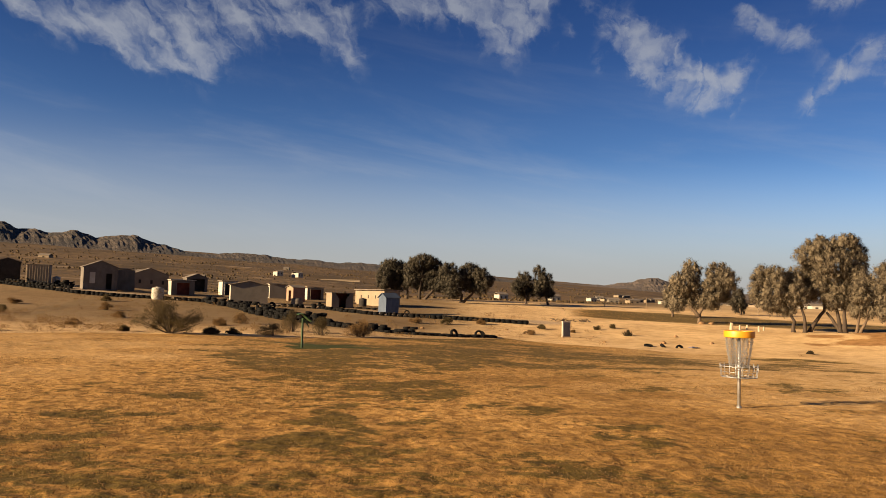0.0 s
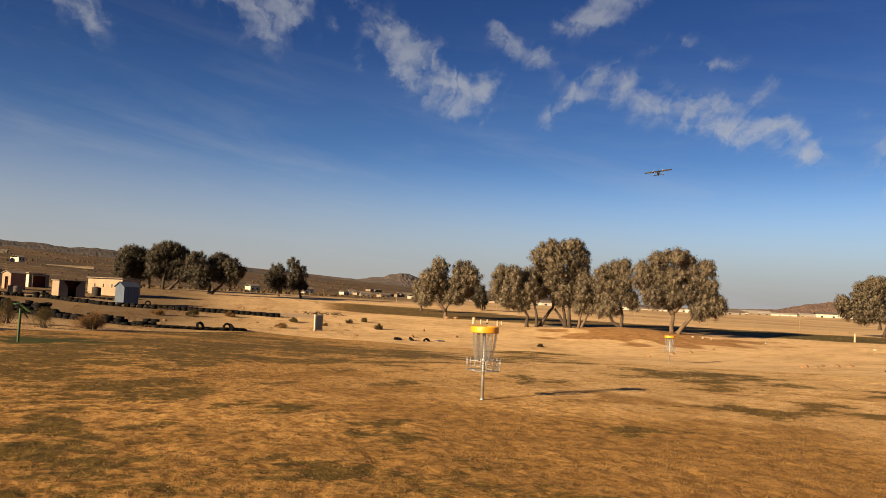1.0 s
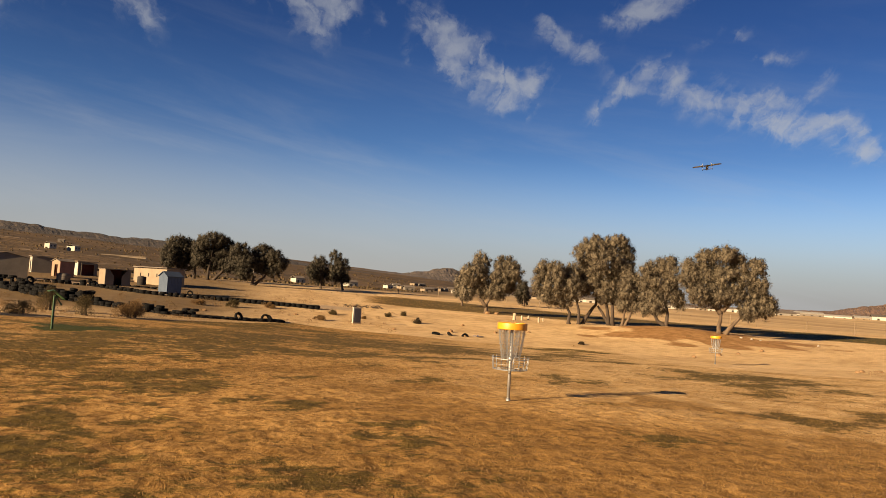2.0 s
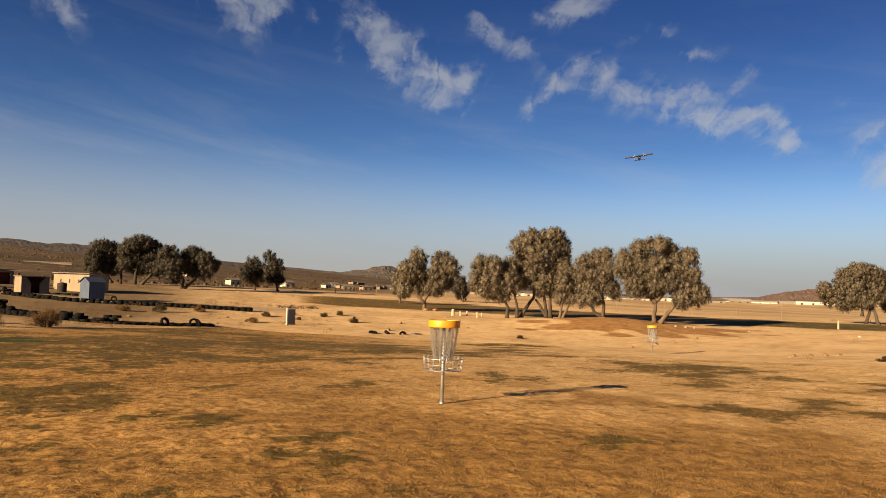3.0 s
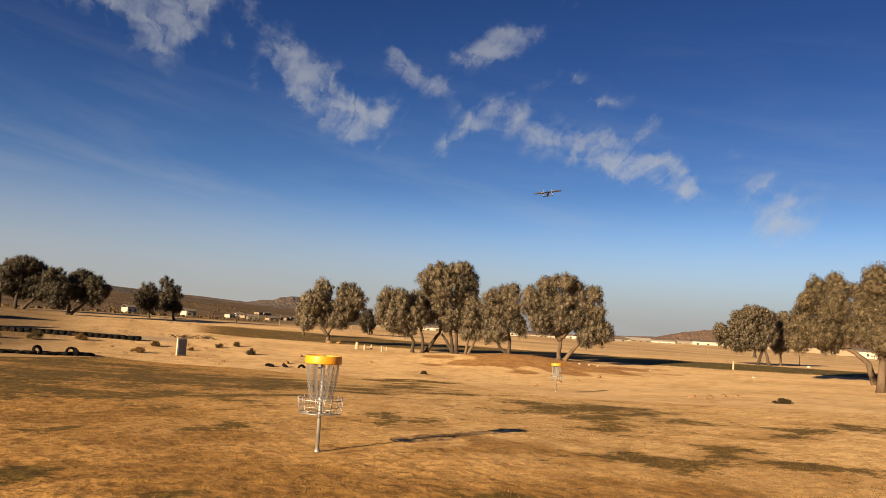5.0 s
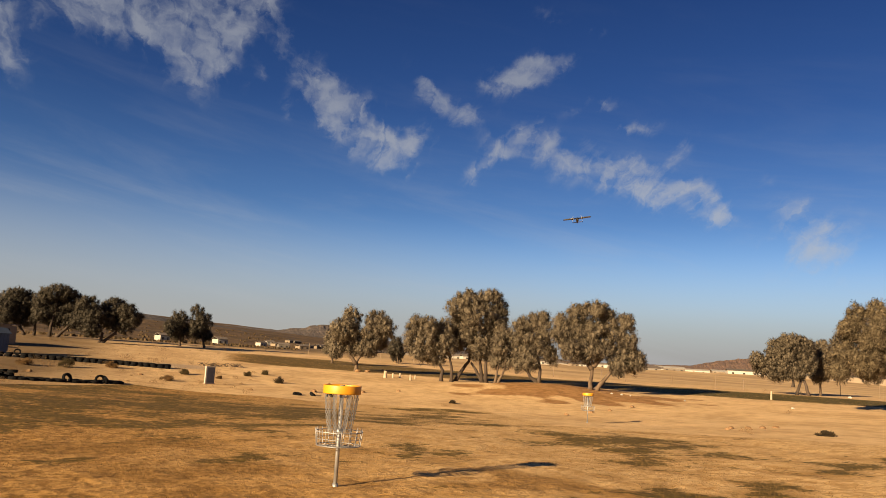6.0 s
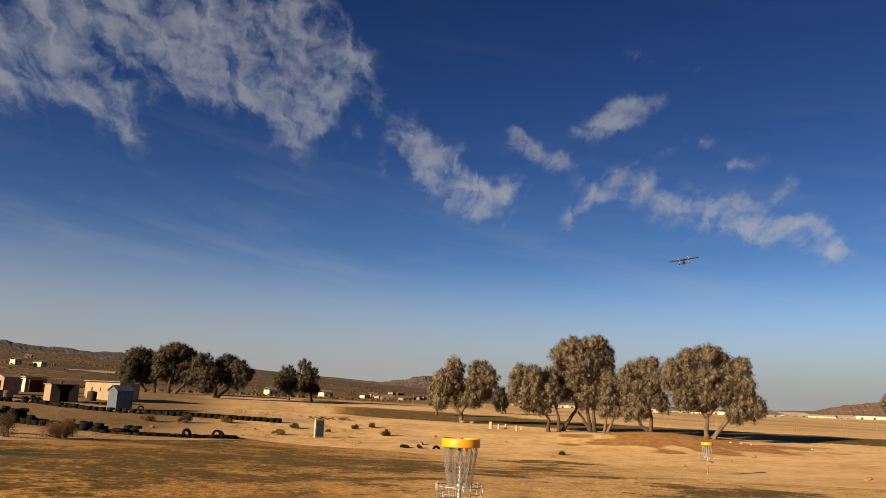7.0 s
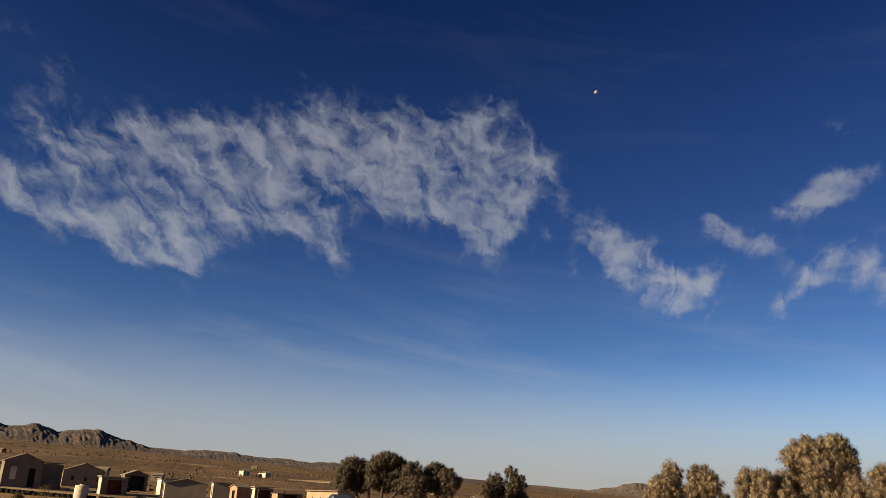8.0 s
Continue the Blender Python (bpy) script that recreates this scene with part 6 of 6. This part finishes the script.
def far_scrub(count, seed):
    """Countless small dark bushes over the fan and the plain, each a ragged clump of a few faces."""
    rng = np.random.default_rng(seed)
    t = np.radians(rng.uniform(-48, 14, count))
    r = 150 * np.exp(rng.uniform(0, math.log(1700 / 150), len(t)))
    x, y = r * np.sin(t), r * np.cos(t)
    thick = value_noise(x, y, 60.0, 31) * 0.5 + value_noise(x, y, 17.0, 32) * 0.5
    keep = thick > 0.46
    x, y, r = x[keep], y[keep], r[keep]
    n = len(x)
    wide = rng.uniform(0.18, 0.5, n) * (1 + r / 350)
    high = wide * rng.uniform(0.45, 0.8, n)
    way = np.linspace(0, 2 * math.pi, 7)[:-1]
    ragged = rng.uniform(0.6, 1.25, (n, 6))
    z = land(x, y)
    foot = np.stack([x[:, None] + np.cos(way) * ragged * wide[:, None], y[:, None] + np.sin(way) * ragged * wide[:, None], np.repeat(z[:, None] - 0.5, 6, 1)], 2)
    top = np.stack([x[:, None] + 0.62 * np.cos(way + 0.4) * wide[:, None] * ragged[:, ::-1], y[:, None] + 0.62 * np.sin(way + 0.4) * wide[:, None] * ragged[:, ::-1], z[:, None] + high[:, None] * rng.uniform(0.55, 1.2, (n, 6))], 2)
    peak = np.stack([x, y, z + high * 1.15], 1)
    tris = []
    for k in range(6):
        m = (k + 1) % 6
        tris += [np.stack([foot[:, k], foot[:, m], top[:, k]], 1), np.stack([foot[:, m], top[:, m], top[:, k]], 1), np.stack([top[:, k], top[:, m], peak], 1)]
    tagged(leaves("far_scrub", np.concatenate(tris), SCRUB_MIXED, None), "low brown bushes dotted over the desert fan", "scrub", kind="stuff")


far_scrub(7000, 14)


# ---- model aeroplane in the air ----
def aeroplane(m):
    e = new("model_aeroplane")
    e.matrix_world = m
    tagged(e, "dark twin-engined model aeroplane flying with tan-panelled wings", "model aeroplane")
    b = bmesh.new()
    n = 14
    spec = [(0.62, 0.02, 0.02, -0.03), (0.56, 0.055, 0.05, -0.02), (0.40, 0.085, 0.09, 0.0), (0.10, 0.09, 0.10, 0.0), (-0.20, 0.075, 0.085, 0.01), (-0.50, 0.045, 0.06, 0.03), (-0.72, 0.02, 0.04, 0.05)]
    rows = [[b.verts.new((sx, hw * math.cos(2 * math.pi * k / n), cz + hh * math.sin(2 * math.pi * k / n))) for k in range(n)] for sx, hw, hh, cz in spec]
    for lo, hi in zip(rows, rows[1:]):
        for k in range(n):
            b.faces.new((lo[k], lo[(k + 1) % n], hi[(k + 1) % n], hi[k]))
    b.faces.new(rows[0][::-1])
    b.faces.new(rows[-1])
    bmesh.ops.recalc_face_normals(b, faces=b.faces[:])
    part("fuselage", b, AIR_DARK, e, smooth=True)

    def foil(y0, y1, x0, c0, x1, c1, z, thick):
        """A wing panel with a rounded nose between two chords."""
        q = bmesh.new()
        shape = [(0.0, 0.0), (0.05, 0.55), (0.3, 1.0), (0.7, 0.55), (1.0, 0.05), (0.7, -0.25), (0.3, -0.4), (0.05, -0.35)]
        a = [q.verts.new((x0 - c0 * u, y0, z + thick * v)) for u, v in shape]
        c = [q.verts.new((x1 - c1 * u, y1, z + thick * v)) for u, v in shape]
        q.faces.new(a)
        q.faces.new(c[::-1])
        for i in range(8):
            q.faces.new((a[i], c[i], c[(i + 1) % 8], a[(i + 1) % 8]))
        bmesh.ops.recalc_face_normals(q, faces=q.faces[:])
        return q
    wing = part("wing", foil(-0.32, 0.32, 0.22, 0.26, 0.22, 0.26, 0.10, 0.035), AIR_DARK, e, smooth=False)
    for s in (-1, 1):
        part("wing_panel", foil(s * 0.32, s * 0.82, 0.22, 0.26, 0.20, 0.21, 0.10, 0.033), AIR_TAN, wing, "tan wing panel")
        part("wing_edge", foil(s * 0.32, s * 0.82, 0.235, 0.05, 0.215, 0.045, 0.10, 0.036), AIR_DARK, wing)
        part("wing_tip", foil(s * 0.82, s * 0.90, 0.20, 0.21, 0.17, 0.15, 0.10, 0.030), AIR_DARK, wing)
        b = bmesh.new()
        lathe(b, [(0.012, 0.0), (0.045, 0.03), (0.055, 0.12), (0.05, 0.30), (0.02, 0.42)], 12)
        b.transform(Matrix.Translation((0.40, s * 0.30, 0.07)) @ Matrix.Rotation(radians(-90), 4, "Y"))
        bmesh.ops.recalc_face_normals(b, faces=b.faces[:])
        nacelle = part("engine", b, AIR_DARK, e, smooth=True)
        for k in range(3):
            bl = box(bmesh.new(), 0, 0, 0.065, 0.006, 0.020, 0.12, 0.002)
            bl.transform(Matrix.Translation((0.415, s * 0.30, 0.07)) @ Matrix.Rotation(2 * math.pi * k / 3 + 0.4 * s, 4, "X"))
            part("propeller_blade", bl, AIR_WHITE, nacelle, "pale propeller blade")
        part("spinner", tube(bmesh.new(), [(0.40, s * 0.30, 0.07), (0.45, s * 0.30, 0.07)], [0.024, 0.006], 10), AIR_WHITE, nacelle, smooth=True)
        part("tailplane", foil(0, s * 0.30, -0.55, 0.16, -0.58, 0.11, 0.07, 0.015), AIR_TAN if s > 0 else AIR_DARK, e)
        part("leg", tube(bmesh.new(), [(0.12, s * 0.30, 0.04), (0.12, s * 0.30, -0.13)], 0.008, 6), GALV, e)
        wheel = tube(bmesh.new(), [(0.12, s * 0.30 - 0.018, -0.15), (0.12, s * 0.30 + 0.018, -0.15)], 0.042, 14)
        part("wheel", wheel, RUBBER, e)
    part("leg", tube(bmesh.new(), [(0.46, 0, -0.06), (0.47, 0, -0.15)], 0.008, 6), GALV, e)
    part("wheel", tube(bmesh.new(), [(0.47, -0.016, -0.16), (0.47, 0.016, -0.16)], 0.036, 14), RUBBER, e)
    fin = foil(0, 0.26, -0.50, 0.22, -0.62, 0.13, 0.0, 0.014)
    fin.transform(Matrix.Translation((0, 0, 0.06)) @ Matrix.Rotation(radians(90), 4, "X"))
    part("fin", fin, AIR_DARK, e)
    part("nose", tube(bmesh.new(), [(0.60, 0, -0.03), (0.66, 0, -0.04)], [0.03, 0.01], 10), AIR_DARK, e, smooth=True)
    return e


AIR_AZ, AIR_EL, AIR_FAR = radians(34.0), radians(10.8), 50.0
AIR_AT = Vector((2.3, 3.6, 1.88)) + AIR_FAR * Vector((math.sin(AIR_AZ) * math.cos(AIR_EL), math.cos(AIR_AZ) * math.cos(AIR_EL), math.sin(AIR_EL)))
aeroplane(pose(*AIR_AT, 0, 0, 236) @ pose(0, 0, 0, 9, -6, 0))


# ---- the moon by day ----
b = bmesh.new()
bmesh.ops.create_icosphere(b, subdivisions=4, radius=10.0)
moon = part("moon", b, MOON, None, smooth=True)
moon.matrix_world = Matrix.Translation(Vector((2, 4, 2)) + 4000 * Vector((math.sin(radians(13.2)) * math.cos(radians(30.2)), math.cos(radians(13.2)) * math.cos(radians(30.2)), math.sin(radians(30.2)))))
tagged(moon, "pale half moon in the blue daytime sky", "moon", kind="structure")
